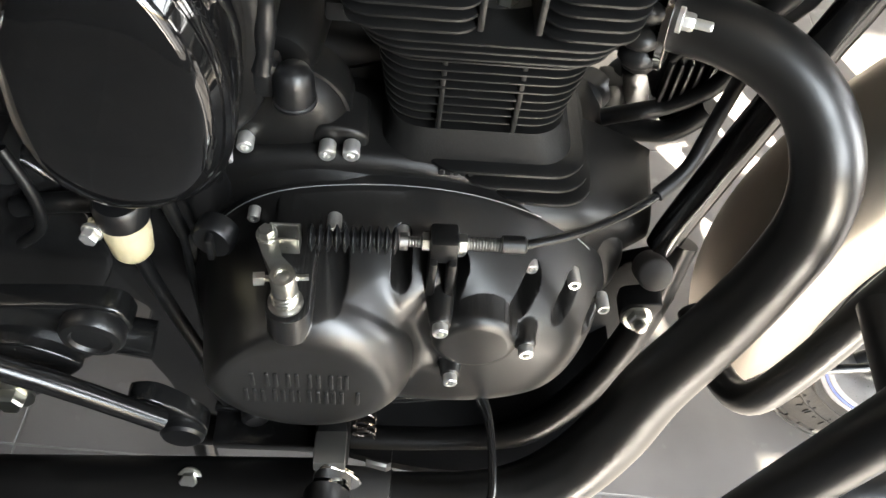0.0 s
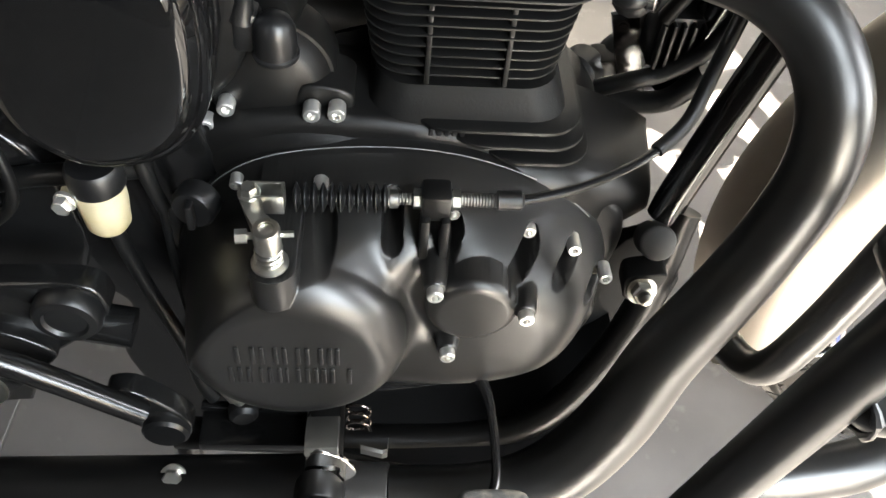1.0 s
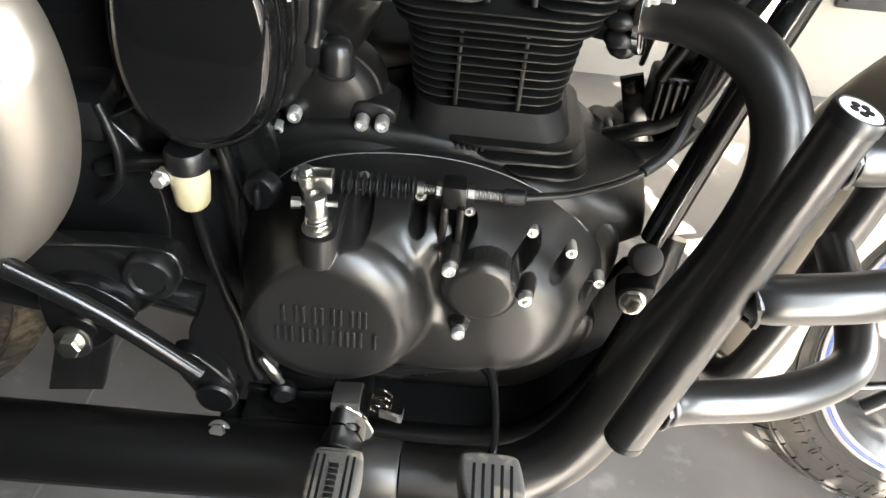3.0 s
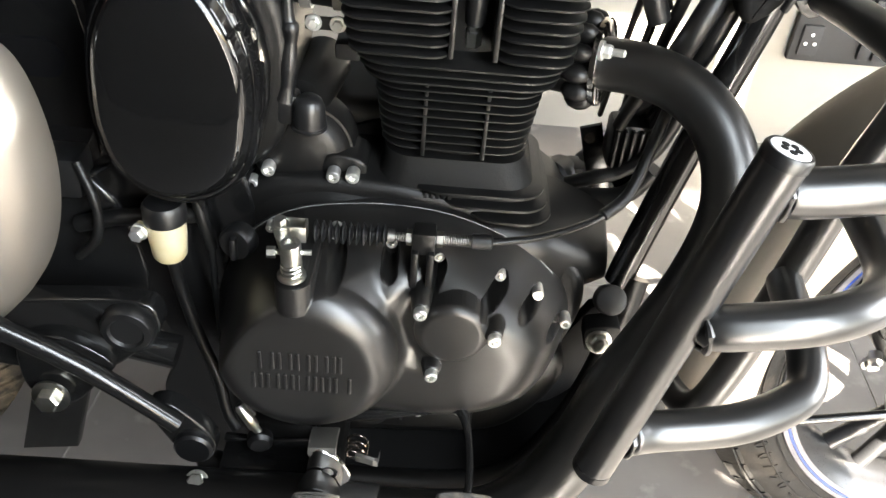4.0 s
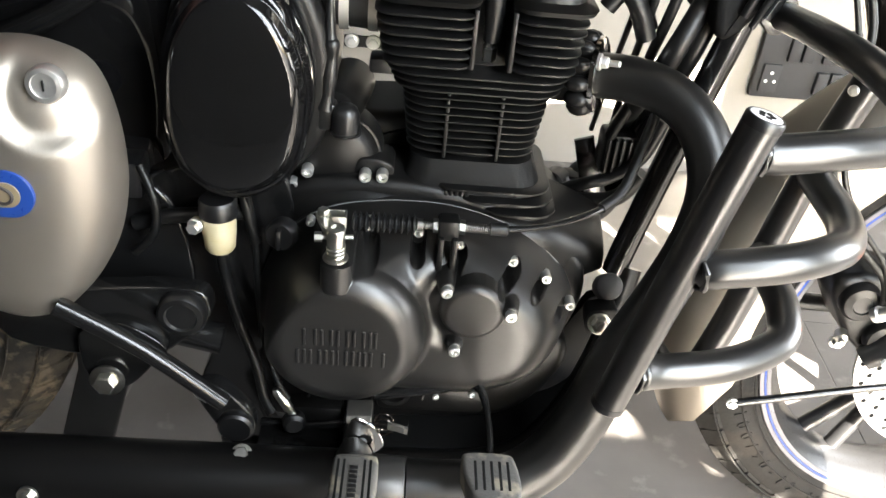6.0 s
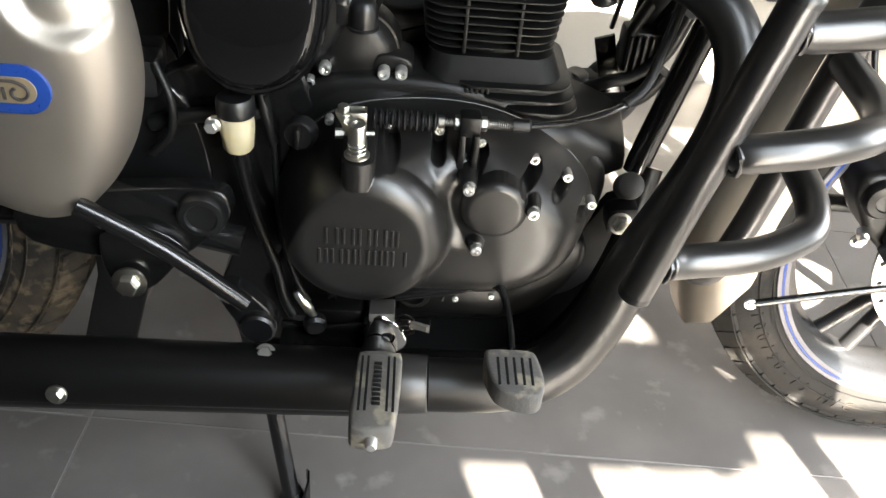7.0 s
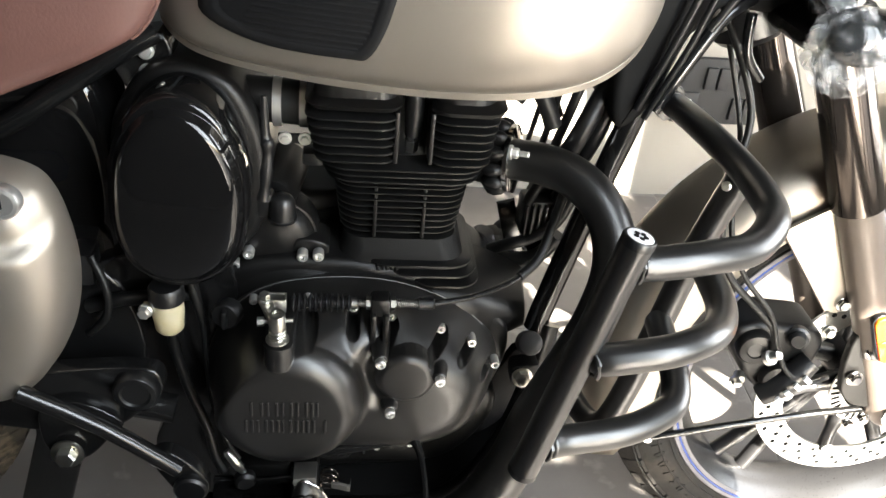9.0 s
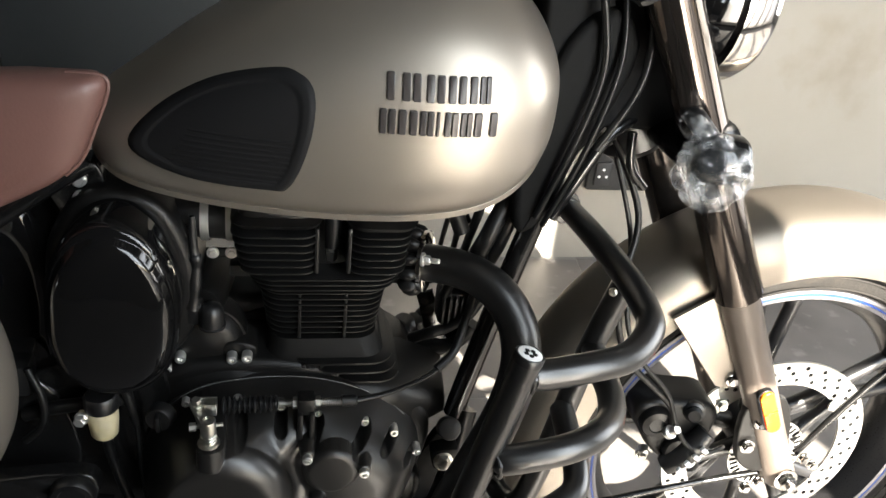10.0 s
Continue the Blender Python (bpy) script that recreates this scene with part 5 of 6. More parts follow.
# brake disc, carrier and toothed ring
disc_c = WC + Vector((0, -0.062, 0))
disc = bmesh.new()
loft([[disc_c + Vector((r * math.cos(2 * math.pi * k / 96), y, r * math.sin(2 * math.pi * k / 96))) for k in range(96)] for r, y in ((0.171, -0.0022), (0.171, 0.0022), (0.129, 0.0022), (0.129, -0.0022))], disc, ring=True)
disc = link("brake_disc", disc, M_STEEL, bike, "drilled steel brake disc", turn=TURN_F)
for k in range(30):
    for j, r in enumerate((0.138, 0.150, 0.161)):
        q = 2 * math.pi * (k + j / 3) / 30
        p = disc_c + Vector((r * math.cos(q), -0.0023, r * math.sin(q)))
        link("drill_hole", lathe(p, (0, -1, 0), [(0, 0.0038), (0.0003, 0.0038), (0.0003, 0.0001)], 10), M_DARK, disc, turn=TURN_F)
for k in range(5):
    q = 2 * math.pi * k / 5 + 0.5
    link("disc_carrier_arm", tube([disc_c + Vector((0.045 * math.cos(q), 0.004, 0.045 * math.sin(q))), disc_c + Vector((0.095 * math.cos(q + 0.18), 0.003, 0.095 * math.sin(q + 0.18))), disc_c + Vector((0.133 * math.cos(q + 0.25), 0.001, 0.133 * math.sin(q + 0.25)))], [0.016, 0.010, 0.011], 4, 10), M_RIM, disc, turn=TURN_F)
    p = disc_c + Vector((0.127 * math.cos(q + 0.25), -0.006, 0.127 * math.sin(q + 0.25)))
    link("disc_button", lathe(p, (0, -1, 0), [(0, 0.009), (0.003, 0.009), (0.004, 0.005), (0.004, 0.0001)], 16), M_STEEL, disc, turn=TURN_F)
tone = loft([[disc_c + Vector((r * math.cos(2 * math.pi * k / 72), y, r * math.sin(2 * math.pi * k / 72))) for k in range(72)] for r, y in ((0.064, -0.010), (0.064, -0.007), (0.041, -0.007), (0.041, -0.010))], None, ring=True)
tone = link("sensor_ring", tone, M_STEEL, bike, turn=TURN_F)
for k in range(36):
    q = 2 * math.pi * k / 36
    m = TURN_F @ Matrix.Translation(disc_c) @ Matrix.Rotation(-q, 4, "Y")
    link("ring_slot", box((0.048, -0.0112, -0.0017), (0.061, -0.0098, 0.0017)), M_DARK, tone, turn=m)
# caliper behind the leg
def wf(x, y, z):
    return WC + Vector((x, y, z))


cal = plate(outline([(0.524, 0.500), (0.524, 0.474), (0.540, 0.445), (0.562, 0.414), (0.600, 0.388), (0.640, 0.408), (0.652, 0.445), (0.655, 0.480), (0.635, 0.502), (0.592, 0.508), (0.552, 0.512)], 5), 0.452, 0.515, 0.012, steps=5)
caliper = link("brake_caliper", cal, M_CASE, bike, "black brake caliper with white maker's mark")
for x, z, r in ((0.553, 0.478, 0.025), (0.600, 0.425, 0.024)):
    link("piston_housing", lathe((x, 0.456, z), (-0.1, -1, 0.05), [(0, r), (0.014, r), (0.019, r * 0.85), (0.021, r * 0.5), (0.019, r * 0.45), (0.019, 0.0001)], 28), M_CASE, caliper)
arm = link("caliper_bridge", tube([(0.580, 0.438, 0.398), (0.606, 0.434, 0.428), (0.634, 0.438, 0.462)], [0.015, 0.019, 0.015], 5, 16, flat=0.8), M_PLASTIC, caliper)
for k in range(4):
    link("raised_bar", box((-0.0065, -0.0045, -0.0035), (0.0065, 0.001, 0.0035), 0.001, turn=Matrix.Translation((0.5935 + 0.0093 * k, 0.4145, 0.412 + 0.0125 * k)) @ Matrix.Rotation(radians(38), 4, "Y")), M_WHITE, arm)
link("hose_fitting", lathe((0.567, 0.432, 0.470), (0.3, -0.6, 0.8), [(0, 0.010), (0.008, 0.010), (0.009, 0.0065), (0.022, 0.006), (0.022, 0.0001)], 16), M_STEEL, caliper)
link("bleed_nipple", lathe((0.540, 0.440, 0.436), (-0.3, -1, -0.2), [(0, 0.0075), (0.012, 0.0075), (0.014, 0.004), (0.020, 0.004), (0.020, 0.0001)], 12), M_ZINC, caliper)
link("caliper_pin_boot", lathe((0.612, 0.455, 0.492), (-0.4, -1, 0.2), [(0, 0.016), (0.010, 0.016), (0.012, 0.012), (0.018, 0.013), (0.022, 0.009), (0.022, 0.0001)], 20), M_PLASTIC, caliper)
for x, z in ((0.545, 0.415), (0.650, 0.505)):
    hex_bolt((x, 0.449, z), (0, -1, 0), 0.0075, 0.008, caliper, M_ZINC, 1.3)
for dx, dz in ((-0.045, 0.10), (-0.055, 0.055)):
    hex_bolt(wf(dx - 0.02, -0.118, dz + 0.005), (0, -1, 0), 0.0085, 0.008, caliper, M_CHROME, 1.4, turn=TURN_F)
link("caliper_bracket", plate(outline([(-0.09, 0.13), (-0.03, 0.14), (0.0, 0.05), (-0.03, 0.0), (-0.08, 0.03)], 4), -0.112, -0.10, 0.003), M_CASE, bike, turn=TURN_F @ Matrix.Translation(WC))
# brake hose, cables down the fork
link("brake_hose", tube([fp(-0.05, -0.09, -0.03), fp(0.10, -0.085, -0.05), (0.452, 0.455, 0.70), (0.463, 0.442, 0.634), (0.485, 0.44, 0.592), (0.523, 0.436, 0.556), (0.558, 0.432, 0.522), (0.570, 0.430, 0.488)], 0.0046, 8, 12), M_HOSE, bike)
link("sensor_cable", tube([fp(-0.05, -0.085, -0.02), fp(0.12, -0.10, -0.045), (0.470, 0.45, 0.66), (0.500, 0.438, 0.598), (0.548, 0.430, 0.545), (0.572, 0.426, 0.492), (0.598, 0.424, 0.452), (0.633, 0.426, 0.432), (0.669, 0.44, 0.431)], 0.0034, 8, 10), M_HOSE, bike)
link("mudguard_stay", tube([wf(0.01, -0.098, -0.012), wf(-0.12, -0.095, -0.03), wf(-0.326, -0.078, -0.086)], 0.0052, 4, 12), M_FRAME, bike, turn=TURN_F)
link("mudguard_stay", tube([wf(0.03, -0.098, 0.02), wf(0.12, -0.09, 0.14), wf(0.26, -0.08, 0.285)], 0.0055, 4, 12), M_FRAME, bike, turn=TURN_F)
for dx, dz in ((0.035, 0.022), (0.055, 0.008), (-0.03, -0.02), (-0.05, -0.03)):
    hex_bolt(wf(dx, -0.112, dz), (0, -1, 0), 0.0075, 0.008, leg, M_CHROME, 1.3, turn=TURN_F)

# mudguard: a deep curved blade over the wheel
def mudguard():
    rows = []
    for k in range(61):
        q = radians(15 + (202 - 15) * k / 60)
        row = []
        for j in range(-10, 11):
            a = j / 10
            tail = max(0.0, (k - 54) / 6)
            a *= 0.35 + 0.65 * math.sqrt(max(0.0, 1 - tail ** 2.4))
            hw = 0.080
            drop = 0.072 * abs(a) ** 2.6 + (0.016 * smoothstep(0.9, 1.0, abs(a)))
            r = 0.420 - drop
            y = hw * math.sin(a * math.pi / 2 * 0.98)
            row.append((r * math.cos(q), y, r * math.sin(q)))
        rows.append(row)
    bm = bmesh.new()
    grid = [[bm.verts.new(WC + Vector(p)) for p in row] for row in rows]
    for a, b in zip(grid, grid[1:]):
        for i in range(len(a) - 1):
            bm.faces.new((a[i], a[i + 1], b[i + 1], b[i]))
    bmesh.ops.solidify(bm, geom=list(bm.faces), thickness=0.0025)
    return bm


mud = link("front_mudguard", mudguard(), M_TANK, bike, "sand-coloured deep front mudguard", smooth=60, turn=TURN_F)
hex_bolt(wf(-0.324, -0.078, -0.086), (-0.2, -1, 0), 0.006, 0.006, mud, M_STEEL, 1.3, turn=TURN_F)
link("mudguard_bracket", plate([(-0.235, 0.275), (-0.14, 0.335), (-0.095, 0.165), (-0.12, 0.15), (-0.14, 0.155)], -0.092, -0.086, 0.002), M_TANK, bike, turn=TURN_F @ Matrix.Translation(WC))
hex_bolt(wf(-0.118, -0.094, 0.168), (0, -1, 0), 0.0085, 0.008, mud, M_CHROME, 1.2, turn=TURN_F)

# headlamp
lamp_c = fp(-0.13, 0.145, 0) + Vector((-0.078, 0, -0.026))
lamp_way = Vector((1, 0, -0.02))
shell = link("headlamp_shell", lathe(lamp_c, lamp_way, [(-0.11, 0.001), (-0.105, 0.035), (-0.065, 0.078), (0.0, 0.098), (0.02, 0.100)], 48), M_GLOSS, bike, turn=TURN_F)
link("headlamp_rim", lathe(lamp_c, lamp_way, [(0.012, 0.100), (0.015, 0.109), (0.045, 0.111), (0.056, 0.105), (0.058, 0.094), (0.045, 0.091)], 56), M_CHROME, shell, turn=TURN_F)
link("headlamp_lens", lathe(lamp_c, lamp_way, [(0.046, 0.093), (0.052, 0.08), (0.056, 0.045), (0.058, 0.001)], 48), M_GLASS, shell, turn=TURN_F)
link("headlamp_bowl", lathe(lamp_c, lamp_way, [(0.041, 0.094), (0.0, 0.075), (-0.03, 0.035), (-0.035, 0.001)], 48), M_CHROME, shell, turn=TURN_F)
# indicator, still wrapped in clear film
ind_c = fp(-0.013, -0.0165, -0.180)
ind = link("indicator", lathe(ind_c, (1, -0.1, 0), [(-0.035, 0.001), (-0.033, 0.016), (-0.02, 0.026), (0.0, 0.029), (0.02, 0.028), (0.026, 0.024), (0.028, 0.001)], 32), M_GLOSS, bike, "black indicator lamp still wrapped in clear plastic film", turn=TURN_F)
link("stalk", tube([fp(-0.055, -0.015, -0.10), fp(-0.04, -0.015, -0.14), ind_c], [0.013, 0.012, 0.014], 4, 14), M_PLASTIC, ind, turn=TURN_F)
film = bmesh.new()
bmesh.ops.create_icosphere(film, subdivisions=5, radius=1)
for v in film.verts:
    n = v.co.normalized()
    v.co = n * (1 + 0.15 * noise.noise(n * 2.4) + 0.09 * abs(noise.noise(n * 5.0)) + 0.025 * abs(noise.noise(n * 14.0)))
link("clear_wrap", film, M_FILM, ind, "crumpled clear film", turn=TURN_F @ Matrix.Translation(ind_c + Vector((-0.006, -0.004, -0.014))) @ Matrix.Diagonal((0.042, 0.040, 0.043, 1)), smooth=80)

cuff = bmesh.new()
bmesh.ops.create_icosphere(cuff, subdivisions=4, radius=1)
for v in cuff.verts:
    n = v.co.normalized()
    v.co = n * (1 + 0.20 * abs(noise.noise(n * 5.0 + Vector((3, 1, 2)))) + 0.08 * abs(noise.noise(n * 13.0)))
link("film_cuff", cuff, M_FILM, ind, "twisted clear film round the stalk", turn=TURN_F @ Matrix.Translation(fp(-0.036, -0.020, -0.150)) @ Matrix.Rotation(radians(35), 4, "Y") @ Matrix.Diagonal((0.026, 0.028, 0.015, 1)), smooth=80)

# rear wheel, mostly hidden
rear_c = Vector((-0.787, Y0, 0.371))
wheel(rear_c, 0.371, 0.137, 0.272, None, 5, 60, "rear_tyre", M_TYRE_DUSTY)

# ---------------------------------------------------------------- tank and seat
# stations along the tank: x, underside, top, half width
TANK = [(-0.2, 0.885, 0.908, 0.02), (-0.19, 0.868, 0.922, 0.07), (-0.15, 0.848, 0.95, 0.112), (-0.06, 0.834, 1.015, 0.148), (0.06, 0.826, 1.078, 0.174), (0.165, 0.83, 1.102, 0.187), (0.24, 0.846, 1.092, 0.18), (0.29, 0.88, 1.06, 0.155), (0.318, 0.925, 1.02, 0.105), (0.328, 0.955, 0.99, 0.02)]
_p1 = curve_points([(x, b, t) for x, b, t, w in TANK], 10)
_p2 = curve_points([(x, w, 0) for x, b, t, w in TANK], 10)
STATIONS = [(p.x, p.y, p.z, max(q.y, 0.004)) for p, q in zip(_p1, _p2)]
_sx, _sb, _st, _sw = (np.array(c) for c in zip(*STATIONS))


def tank_y(x, z):
    """The tank's right flank."""
    b, t, w = (float(np.interp(x, _sx, c)) for c in (_sb, _st, _sw))
    zc = b + 0.42 * (t - b)
    u = min(abs(z - zc) / (zc - b if z < zc else t - zc), 0.999)
    n = 4.5 if z < zc else 2.3
    return Y0 - w * (1 - u ** n) ** (1 / n)


def tank_mesh():
    loops = []
    for x, b, t, w in STATIONS:
        zc, lp = b + 0.42 * (t - b), []
        for k in range(64):
            a = 2 * math.pi * k / 64
            c, s = math.cos(a), math.sin(a)
            n = 2.3 if s > 0 else 4.5
            h = t - zc if s > 0 else zc - b
            lp.append((x, Y0 + w * math.copysign(abs(c) ** (2 / n), c), zc + h * math.copysign(abs(s) ** (2 / n), s)))
        loops.append(lp)
    return loft(loops)


tank = link("fuel_tank", tank_mesh(), M_TANK, bike, "sand-coloured teardrop fuel tank with knee pad and dark badge", smooth=70)
for side in (-1, 1):
    lip = []
    for x, b, t, w in STATIONS[3:-4]:
        y = Y0 + side * w * 0.88
        dz = (b + 0.42 * (t - b)) - (0.42 * (t - b)) * (1 - 0.88 ** 4.5) ** (1 / 4.5)
        lip.append([(x, y - side * 0.004, dz + 0.004), (x, y, dz - 0.001), (x, y - side * 0.0015, dz - 0.008), (x, y - side * 0.004, dz - 0.009), (x, y - side * 0.006, dz - 0.003)])
    link("tank_seam", loft(lip), M_TANK, tank)


def on_tank(pts, lift, cx, cz, rings=14):
    """A thin raised patch that follows the tank's flank."""
    bm = bmesh.new()
    rows = []
    for j in range(rings, 0, -1):
        s = j / rings
        h = lift(s)
        rows.append([bm.verts.new((cx + (x - cx) * s, tank_y(cx + (x - cx) * s, cz + (z - cz) * s) - h, cz + (z - cz) * s)) for x, z in pts])
    n = len(pts)
    for a, b in zip(rows, rows[1:]):
        for i in range(n):
            bm.faces.new((a[i], a[(i + 1) % n], b[(i + 1) % n], b[i]))
    bm.faces.new(rows[-1])
    return bm


PAD = outline([(-0.145, 0.9), (-0.117, 0.942), (-0.062, 0.979), (-0.005, 0.999), (0.028, 1.002), (0.048, 0.984), (0.044, 0.932), (0.024, 0.88), (-0.002, 0.873), (-0.089, 0.877)], 6)


def pad_lift(s):
    h = 0.006 * smoothstep(1.0, 0.93, s)
    if s < 0.84:
        h -= 0.0022 * smoothstep(0.84, 0.80, s)
    return h - 0.001


pad = link("knee_pad", on_tank(PAD, pad_lift, -0.035, 0.935, 40), M_PAD, tank, "black rubber knee pad", smooth=60)
for k in range(9):
    z = 0.886 + 0.0058 * k
    x0, x1 = -0.108 + 0.0035 * k, 0.018 + 0.001 * k
    rib = []
    for i in range(13):
        x = x0 + (x1 - x0) * i / 12
        y = tank_y(x, z) - 0.0035
        rib.append([(x, y, z - 0.0016), (x, y - 0.0007, z), (x, y, z + 0.0016)])
    link("pad_rib", loft(rib), M_PAD, pad)


def badge_bar(x0, x1, z0, z1):
    pts = round_rect(x0, x1, z0, z1, min(x1 - x0, z1 - z0) * 0.2, 3)
    loops = [[(x, tank_y(x, z) + 0.001, z) for x, z in pts], [(x, tank_y(x, z) - 0.0025, z) for x, z in pts], [(x, tank_y(x, z) - 0.003, z) for x, z in inset(pts, 0.0006)]]
    link("badge_bar", loft(loops), M_BADGE, tank)


def badge_row(x, widths, z0, z1):
    for w in widths:
        t = min(0.0075, w * 0.36)
        badge_bar(x, x + t, z0, z1)
        if w > 0.013:
            badge_bar(x + w - 0.003 - t, x + w - 0.003, z0, z1)
        x += w


badge_row(0.117, (0.026, 0.024, 0.022, 0.022, 0.0145), 0.986, 1.012)
badge_row(0.111, (0.0187, 0.0218, 0.0166, 0.0083, 0.0166, 0.0145, 0.027), 0.952, 0.977)

SEAT = outline([(-0.156, 0.974), (-0.185, 0.982), (-0.26, 0.978), (-0.36, 0.975), (-0.55, 0.975), (-0.62, 0.95), (-0.62, 0.82), (-0.52, 0.775), (-0.42, 0.772), (-0.33, 0.808), (-0.24, 0.850), (-0.195, 0.880), (-0.172, 0.925)], 6)
sc = (-0.40, 0.885)
seat = link("seat", loft([[(sc[0] + (x - sc[0]) * s, y, sc[1] + (z - sc[1]) * s) for x, z in SEAT] for s, y in ((0.55, 0.390), (0.80, 0.394), (0.92, 0.399), (0.975, 0.406), (1.0, 0.420), (0.97, 0.437), (0.87, 0.465), (0.71, 0.51), (0.49, 0.565), (0.25, 0.63))]), M_SEAT, bike, "brown leatherette seat", smooth=70)
link("seat_piping", tube([(sc[0] + (x - sc[0]) * 1.002, 0.419, sc[1] + (z - sc[1]) * 0.99) for x, z in SEAT[-14:] + SEAT[:8]], 0.0022, 1, 8), M_SEAT, seat)

# ---------------------------------------------------------------- behind the engine: horn, looms, neck
HORN = Matrix.Translation((0.233, 0.650, 0.553)) @ Matrix.Scale(1.14, 4) @ Matrix.Translation((-0.204, -0.490, -0.646))


def behind(p):
    return HORN @ Vector(p)


horn = link("horn", lathe((0.235, 0.520, 0.575), (0.35, -0.9, 0.1), [(-0.03, 0.012), (-0.028, 0.034), (-0.02, 0.042), (-0.008, 0.044), (0.0, 0.042), (0.004, 0.036), (0.006, 0.020), (0.010, 0.018), (0.010, 0.0001)], 36), M_PLASTIC, bike, turn=HORN)
link("horn_bracket", plate([(0.192, 0.655), (0.214, 0.662), (0.232, 0.60), (0.240, 0.575), (0.222, 0.570), (0.208, 0.60)], 0.494, 0.499, 0.001), M_FRAME, bike, turn=HORN)
hex_bolt((0.204, 0.493, 0.646), (-0.3, -1, 0.3), 0.0042, 0.005, horn, M_DARKCHROME, 1.3, turn=HORN)
hex_bolt((0.222, 0.472, 0.592), (0, -1, 0.6), 0.0045, 0.005, horn, M_CASE, 1.3, turn=HORN)
link("horn_mount_arm", box((0.188, 0.50, 0.565), (0.214, 0.53, 0.605), 0.006), M_CASE, bike, turn=HORN)
link("rubber_bush", lathe((0.186, 0.515, 0.590), (-0.6, -0.8, 0), [(0, 0.020), (0.02, 0.020), (0.024, 0.016), (0.024, 0.008), (0.018, 0.006), (0.018, 0.0001)], 24), M_PLASTIC, bike, turn=HORN)
conn = link("wire_connector", box((0.244, 0.486, 0.632), (0.272, 0.512, 0.652), 0.003), M_PLASTIC, bike, turn=HORN)
for k in range(3):
    link("connector_rib", box((0.248 + 0.007 * k, 0.4845, 0.634), (0.251 + 0.007 * k, 0.488, 0.650), 0.0006), M_CASE, conn, turn=HORN)
link("wire_connector", box((0.232, 0.496, 0.655), (0.254, 0.516, 0.668), 0.003), M_PLASTIC, bike, turn=HORN)
for n, (a, b, c, d, r) in enumerate((((0.258, 0.50, 0.645), (0.268, 0.508, 0.70), (0.290, 0.512, 0.77), (0.325, 0.52, 0.87), 0.0042), ((0.248, 0.505, 0.66), (0.252, 0.51, 0.72), (0.262, 0.51, 0.78), (0.285, 0.52, 0.87), 0.006),
                                  ((0.236, 0.51, 0.66), (0.238, 0.515, 0.72), (0.245, 0.515, 0.79), (0.255, 0.52, 0.87), 0.0045), ((0.215, 0.52, 0.66), (0.222, 0.52, 0.73), (0.230, 0.525, 0.79), (0.240, 0.53, 0.87), 0.0035), ((0.20, 0.53, 0.78), (0.215, 0.53, 0.80), (0.232, 0.53, 0.795), (0.250, 0.53, 0.76), 0.010))):
    link("wiring_loom", tube([behind(a) if n < 4 else a, (behind(b) + Vector(b)) / 2 if n < 4 else b, c, d], r, 6, 10), M_HOSE, bike)
link("main_loom", tube([behind((0.225, 0.515, 0.585)), behind((0.240, 0.512, 0.66)), (0.268, 0.512, 0.72), (0.300, 0.518, 0.80), (0.33, 0.525, 0.88)], [0.014, 0.013, 0.012, 0.012, 0.012], 6, 14), M_HOSE, bike)
link("main_loom", tube([behind((0.250, 0.52, 0.58)), behind((0.262, 0.52, 0.66)), (0.292, 0.525, 0.71), (0.318, 0.525, 0.80)], 0.010, 6, 12), M_HOSE, bike)
reg = link("regulator_block", box((0.245, 0.600, 0.545), (0.292, 0.640, 0.600), 0.006), M_CASE, bike)
for k in range(5):
    link("block_fin", box((0.249 + 0.009 * k, 0.592, 0.550), (0.2525 + 0.009 * k, 0.602, 0.596), 0.001), M_CASE, reg)
link("lead_sleeve", tube([(0.205, 0.60, 0.520), (0.235, 0.595, 0.535), (0.262, 0.595, 0.545), (0.292, 0.585, 0.580), (0.305, 0.57, 0.640)], 0.0085, 6, 14), M_HOSE, bike)
link("lead_sleeve", tube([(0.212, 0.61, 0.500), (0.245, 0.60, 0.505), (0.275, 0.59, 0.520), (0.296, 0.58, 0.560)], 0.011, 6, 14), M_HOSE, bike)
link("lead_sleeve", tube([(0.250, 0.60, 0.60), (0.262, 0.585, 0.645), (0.285, 0.57, 0.70), (0.315, 0.555, 0.79)], 0.0075, 6, 14), M_HOSE, bike)
link("oil_hose", tube([(0.165, 0.53, 0.815), (0.195, 0.52, 0.818), (0.225, 0.515, 0.795), (0.245, 0.515, 0.755)], 0.011, 6, 14), M_HOSE, bike)
# flat dark slab added to keep the neck area black
link("neck_dark_fill", plate(outline([(0.300, 0.90), (0.335, 1.02), (0.385, 1.06), (0.42, 1.02), (0.405, 0.95), (0.37, 0.88), (0.345, 0.80), (0.315, 0.77), (0.300, 0.80)], 4), 0.478, 0.61, 0.010, steps=4), M_DARK, bike)
for k, (p, q, r2, e, rad) in enumerate((((0.36, 0.47, 1.08), (0.375, 0.465, 1.0), (0.36, 0.462, 0.92), (0.325, 0.47, 0.80), 0.0045), ((0.39, 0.48, 1.08), (0.395, 0.468, 1.0), (0.372, 0.462, 0.90), (0.335, 0.468, 0.79), 0.0038), ((0.42, 0.47, 1.08), (0.425, 0.462, 1.02), (0.415, 0.455, 0.97), (0.38, 0.455, 0.90), 0.0045))):
    link("control_cable", tube([p, q, r2, e], rad, 8, 10), M_HOSE, bike)
link("front_brace", tube([(0.345, 0.47, 0.80), (0.375, 0.475, 0.86), (0.405, 0.485, 0.905), (0.44, 0.50, 0.925)], 0.008, 6, 14), M_FRAME, bike)
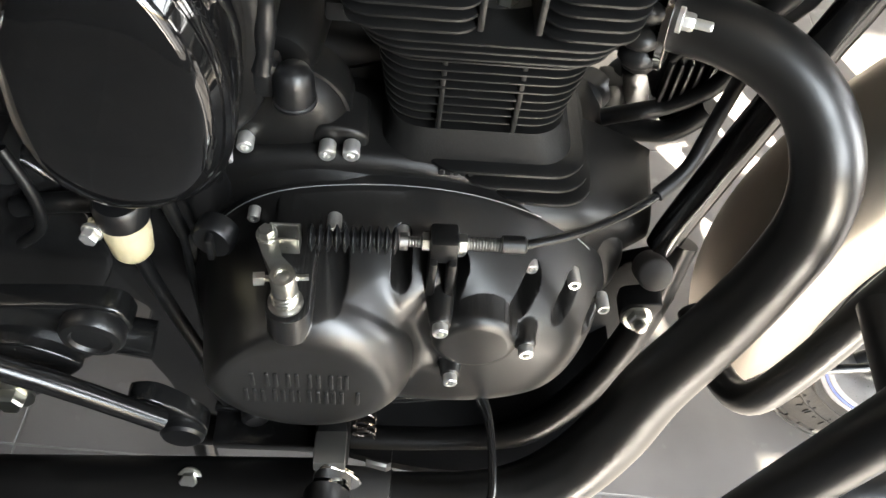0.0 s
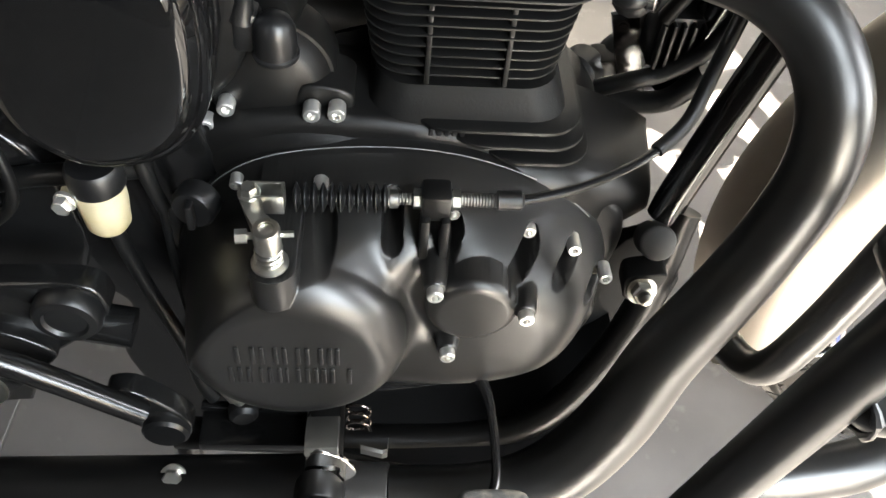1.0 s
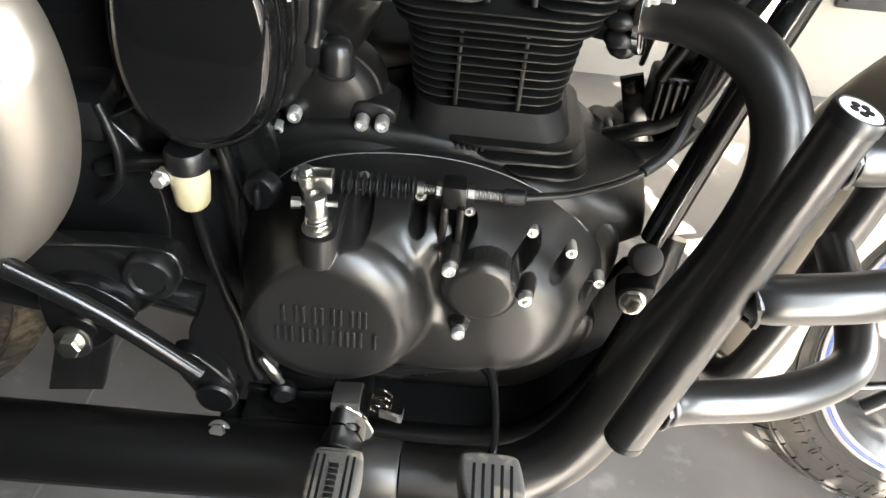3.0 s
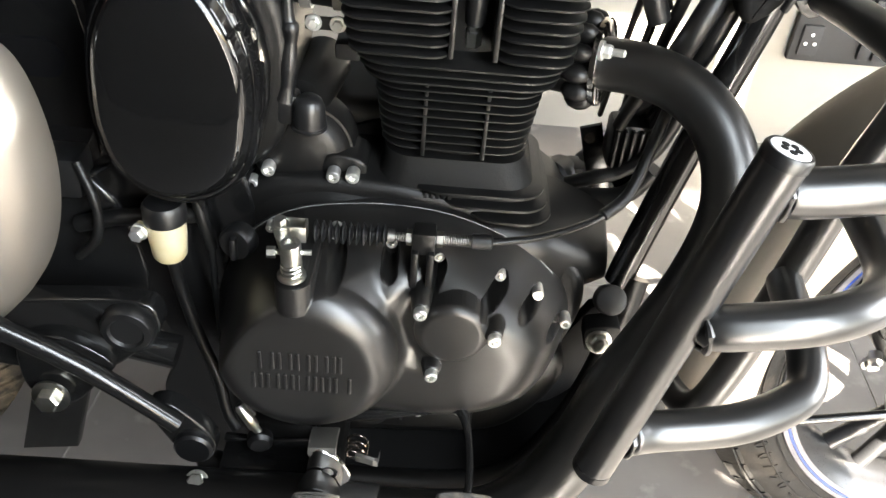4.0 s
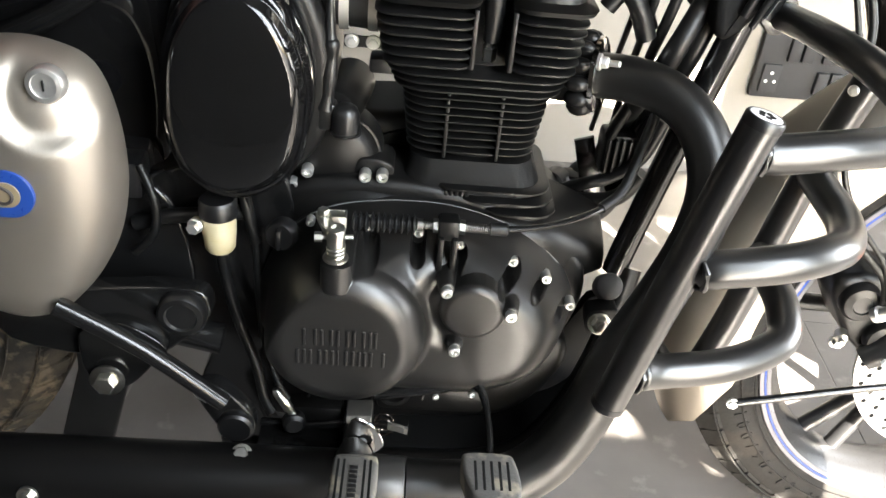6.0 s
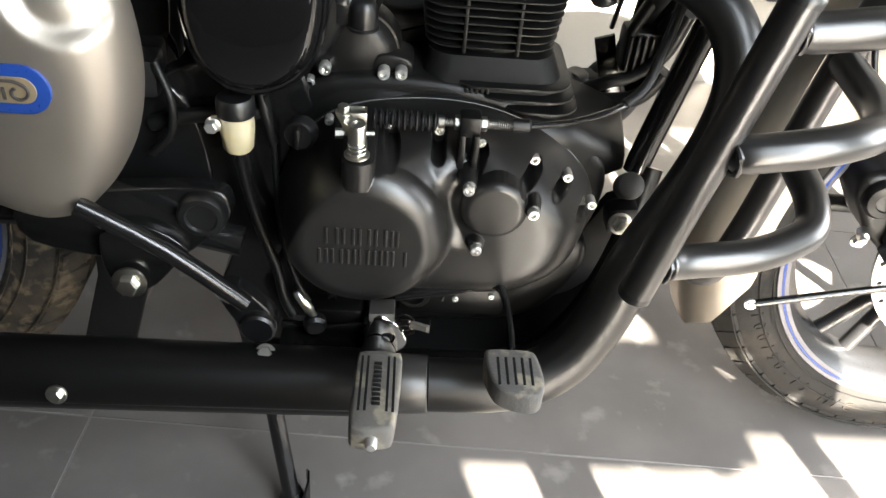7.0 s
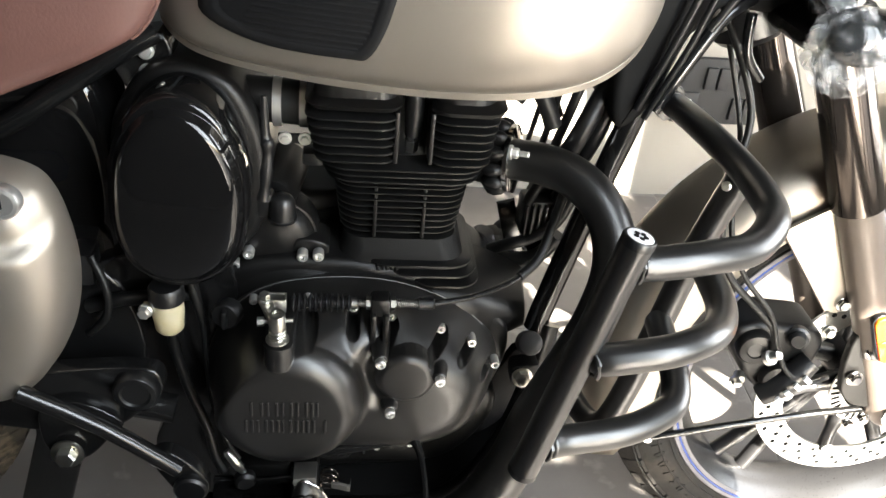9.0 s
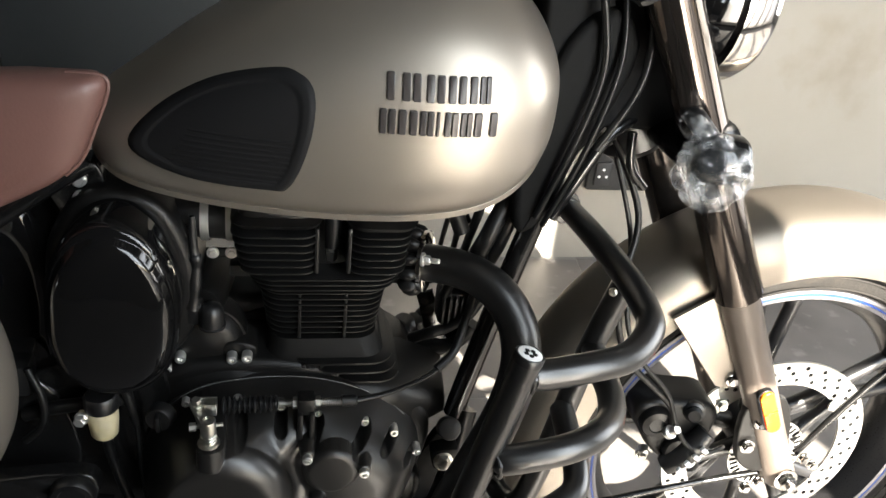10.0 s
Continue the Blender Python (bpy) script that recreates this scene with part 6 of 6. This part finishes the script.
# a second dark sheet, added behind the cables to fill the neck with black
link("neck_dark_sheet", plate([(0.300, 1.12), (0.455, 1.12), (0.483, 1.008), (0.522, 0.927), (0.498, 0.904), (0.459, 0.910), (0.404, 0.913), (0.383, 0.887), (0.352, 0.855), (0.318, 0.90)][::-1], 0.492, 0.60, 0.008, steps=4), M_DARK, bike)
# lower yoke clutter and left stanchion collar
link("cable_guide", tube([fp(-0.02, -0.07, -0.06), fp(0.02, -0.085, -0.065), fp(0.06, -0.075, -0.06)], 0.006, 5, 10), M_FRAME, bike, turn=TURN_F)
link("stanchion_collar", lathe(fp(0.02, 0.0, 0.102), -AX_UP, [(0, 0.029), (0.002, 0.031), (0.03, 0.031), (0.032, 0.029)], 28), M_CHROME, bike, turn=TURN_F)
link("yoke_cover", lathe(fp(-0.03, -0.055, 0), -AX_UP, [(0, 0.045), (0.05, 0.048), (0.06, 0.040), (0.065, 0.02)], 28), M_PLASTIC, bike, turn=TURN_F)

# oval emblem on the side panel: a blue band round a sand field with dark strokes
emblem = link("panel_emblem", plate(round_rect(-0.500, -0.3425, 0.6020, 0.6515, 0.0245, 10), 0.3150, 0.326, 0.0008), M_BLUE, panel, "blue oval badge band")
link("emblem_centre", plate(round_rect(-0.488, -0.3545, 0.6135, 0.6400, 0.0130, 8), 0.3138, 0.3165, 0.0005), M_BRONZE, emblem)
hook = [(-0.385, 0.6365), (-0.373, 0.6360), (-0.3640, 0.6315), (-0.3615, 0.6265), (-0.3640, 0.6205), (-0.3700, 0.6178), (-0.3755, 0.6205), (-0.3765, 0.6260), (-0.3725, 0.6295)]
link("emblem_stroke", tube([(x, 0.3132, z) for x, z in hook], 0.0017, 6, 8), M_BADGE, emblem)
for x in (-0.3835, -0.3925, -0.4000, -0.4120, -0.4200):
    link("emblem_stroke", box((x - 0.0015, 0.3120, 0.6175), (x + 0.0015, 0.3140, 0.6300), 0.0004), M_BADGE, emblem)

# brake pedal spring clip, small hooks and welds under the engine
link("hook", tube([(0.022, 0.40, 0.335), (0.028, 0.395, 0.345), (0.036, 0.392, 0.342), (0.036, 0.392, 0.332)], 0.0018, 5, 8), M_FRAME, bike)
for x, y, z in ((-0.10, 0.425, 0.300), (-0.085, 0.425, 0.285), (-0.07, 0.43, 0.305), (-0.145, 0.44, 0.30)):
    socket_bolt((x, y, z), (0, -1, 0.3), 0.006, 0.006, bike, M_CASE)
link("linkage_rod", tube([(-0.16, 0.40, 0.272), (-0.10, 0.395, 0.275), (-0.05, 0.39, 0.288)], 0.006, 3, 12), M_FRAME, bike)
link("linkage_clevis", box((-0.058, 0.375, 0.275), (-0.03, 0.40, 0.302), 0.004), M_FRAME, bike)
link("mount_bar", box((-0.16, 0.36, 0.255), (-0.03, 0.40, 0.270), 0.004), M_FRAME, bike)

# dark sheet added to black out the gap between engine and lower frame tubes
link("low_gap_fill", plate([(-0.10, 0.30), (-0.06, 0.10), (0.19, 0.10), (0.262, 0.155), (0.300, 0.25), (0.310, 0.36), (0.285, 0.44), (0.24, 0.42), (0.20, 0.34)], 0.50, 0.515, 0.003), M_DARK, bike)

# pale grey thread drawn as the glint along the top edge of the cover
top_edge = [(x, 0.4515, z + 0.0006) for x, z in COVER if z > 0.50]
link("cover_edge_glint", tube(top_edge, 0.0005, 1, 6), M_GRILLE, cover)

# dark sheet added under the engine to hide the floor, front bent up
fill_rows = []
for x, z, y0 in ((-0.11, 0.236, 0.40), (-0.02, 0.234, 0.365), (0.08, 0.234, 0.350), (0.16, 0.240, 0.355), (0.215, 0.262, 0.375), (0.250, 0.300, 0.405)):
    fill_rows.append([(x, y0, z), (x, y0 + 0.004, z + 0.004), (x, 0.62, z + 0.004), (x, 0.62, z)])
link("under_engine_fill", loft([list(p) for p in zip(*[curve_points([r[i] for r in fill_rows], 5) for i in range(4)])]), M_DARK, bike)

# ---------------------------------------------------------------- floor tiles
tile_mesh = None
origin = Vector((-0.462, 0.468, 0))
yaw = Matrix.Rotation(radians(GRID_YAW), 4, "Z")
for i in range(-3, 5):
    for j in range(-3, 3):
        a = origin + yaw.to_3x3() @ Vector((TILE_X * i, TILE_Y * j, 0))
        c = a + yaw.to_3x3() @ Vector((TILE_X / 2, TILE_Y / 2, 0))
        if not (LEFT_X - 0.5 < c.x < RIGHT_X + 0.5 and FRONT_Y - 0.2 < c.y < WALL_Y + 0.3):
            continue
        corners = [a + yaw.to_3x3() @ Vector((TILE_X * u, TILE_Y * v, 0)) for u in (0, 1) for v in (0, 1)]
        whole = all(LEFT_X < p.x < RIGHT_X and FRONT_Y < p.y < WALL_Y for p in corners)
        if tile_mesh is None or not whole:
            bm = box((0.0016, 0.0016, -0.012), (TILE_X - 0.0016, TILE_Y - 0.0016, 0.0), 0.0005, segs=1)
            if not whole:
                # cut to the room's edge
                to_tile = (Matrix.Translation(a) @ yaw).inverted()
                for edge, out in (((LEFT_X, 0, 0), (-1, 0, 0)), ((RIGHT_X, 0, 0), (1, 0, 0)), ((0, FRONT_Y, 0), (0, -1, 0)), ((0, WALL_Y, 0), (0, 1, 0))):
                    bmesh.ops.bisect_plane(bm, geom=list(bm.verts) + list(bm.edges) + list(bm.faces), plane_co=to_tile @ Vector(edge), plane_no=to_tile.to_3x3() @ Vector(out), clear_outer=True)
                if len(bm.faces) == 0:
                    bm.free()
                    continue
            ob = link("tile", bm, M_FLOOR, floor)
            if whole:
                tile_mesh = ob.data
        else:
            ob = new("tile", tile_mesh)
            ob.parent = floor
        ob.matrix_basis = Matrix.Translation(a * K) @ yaw
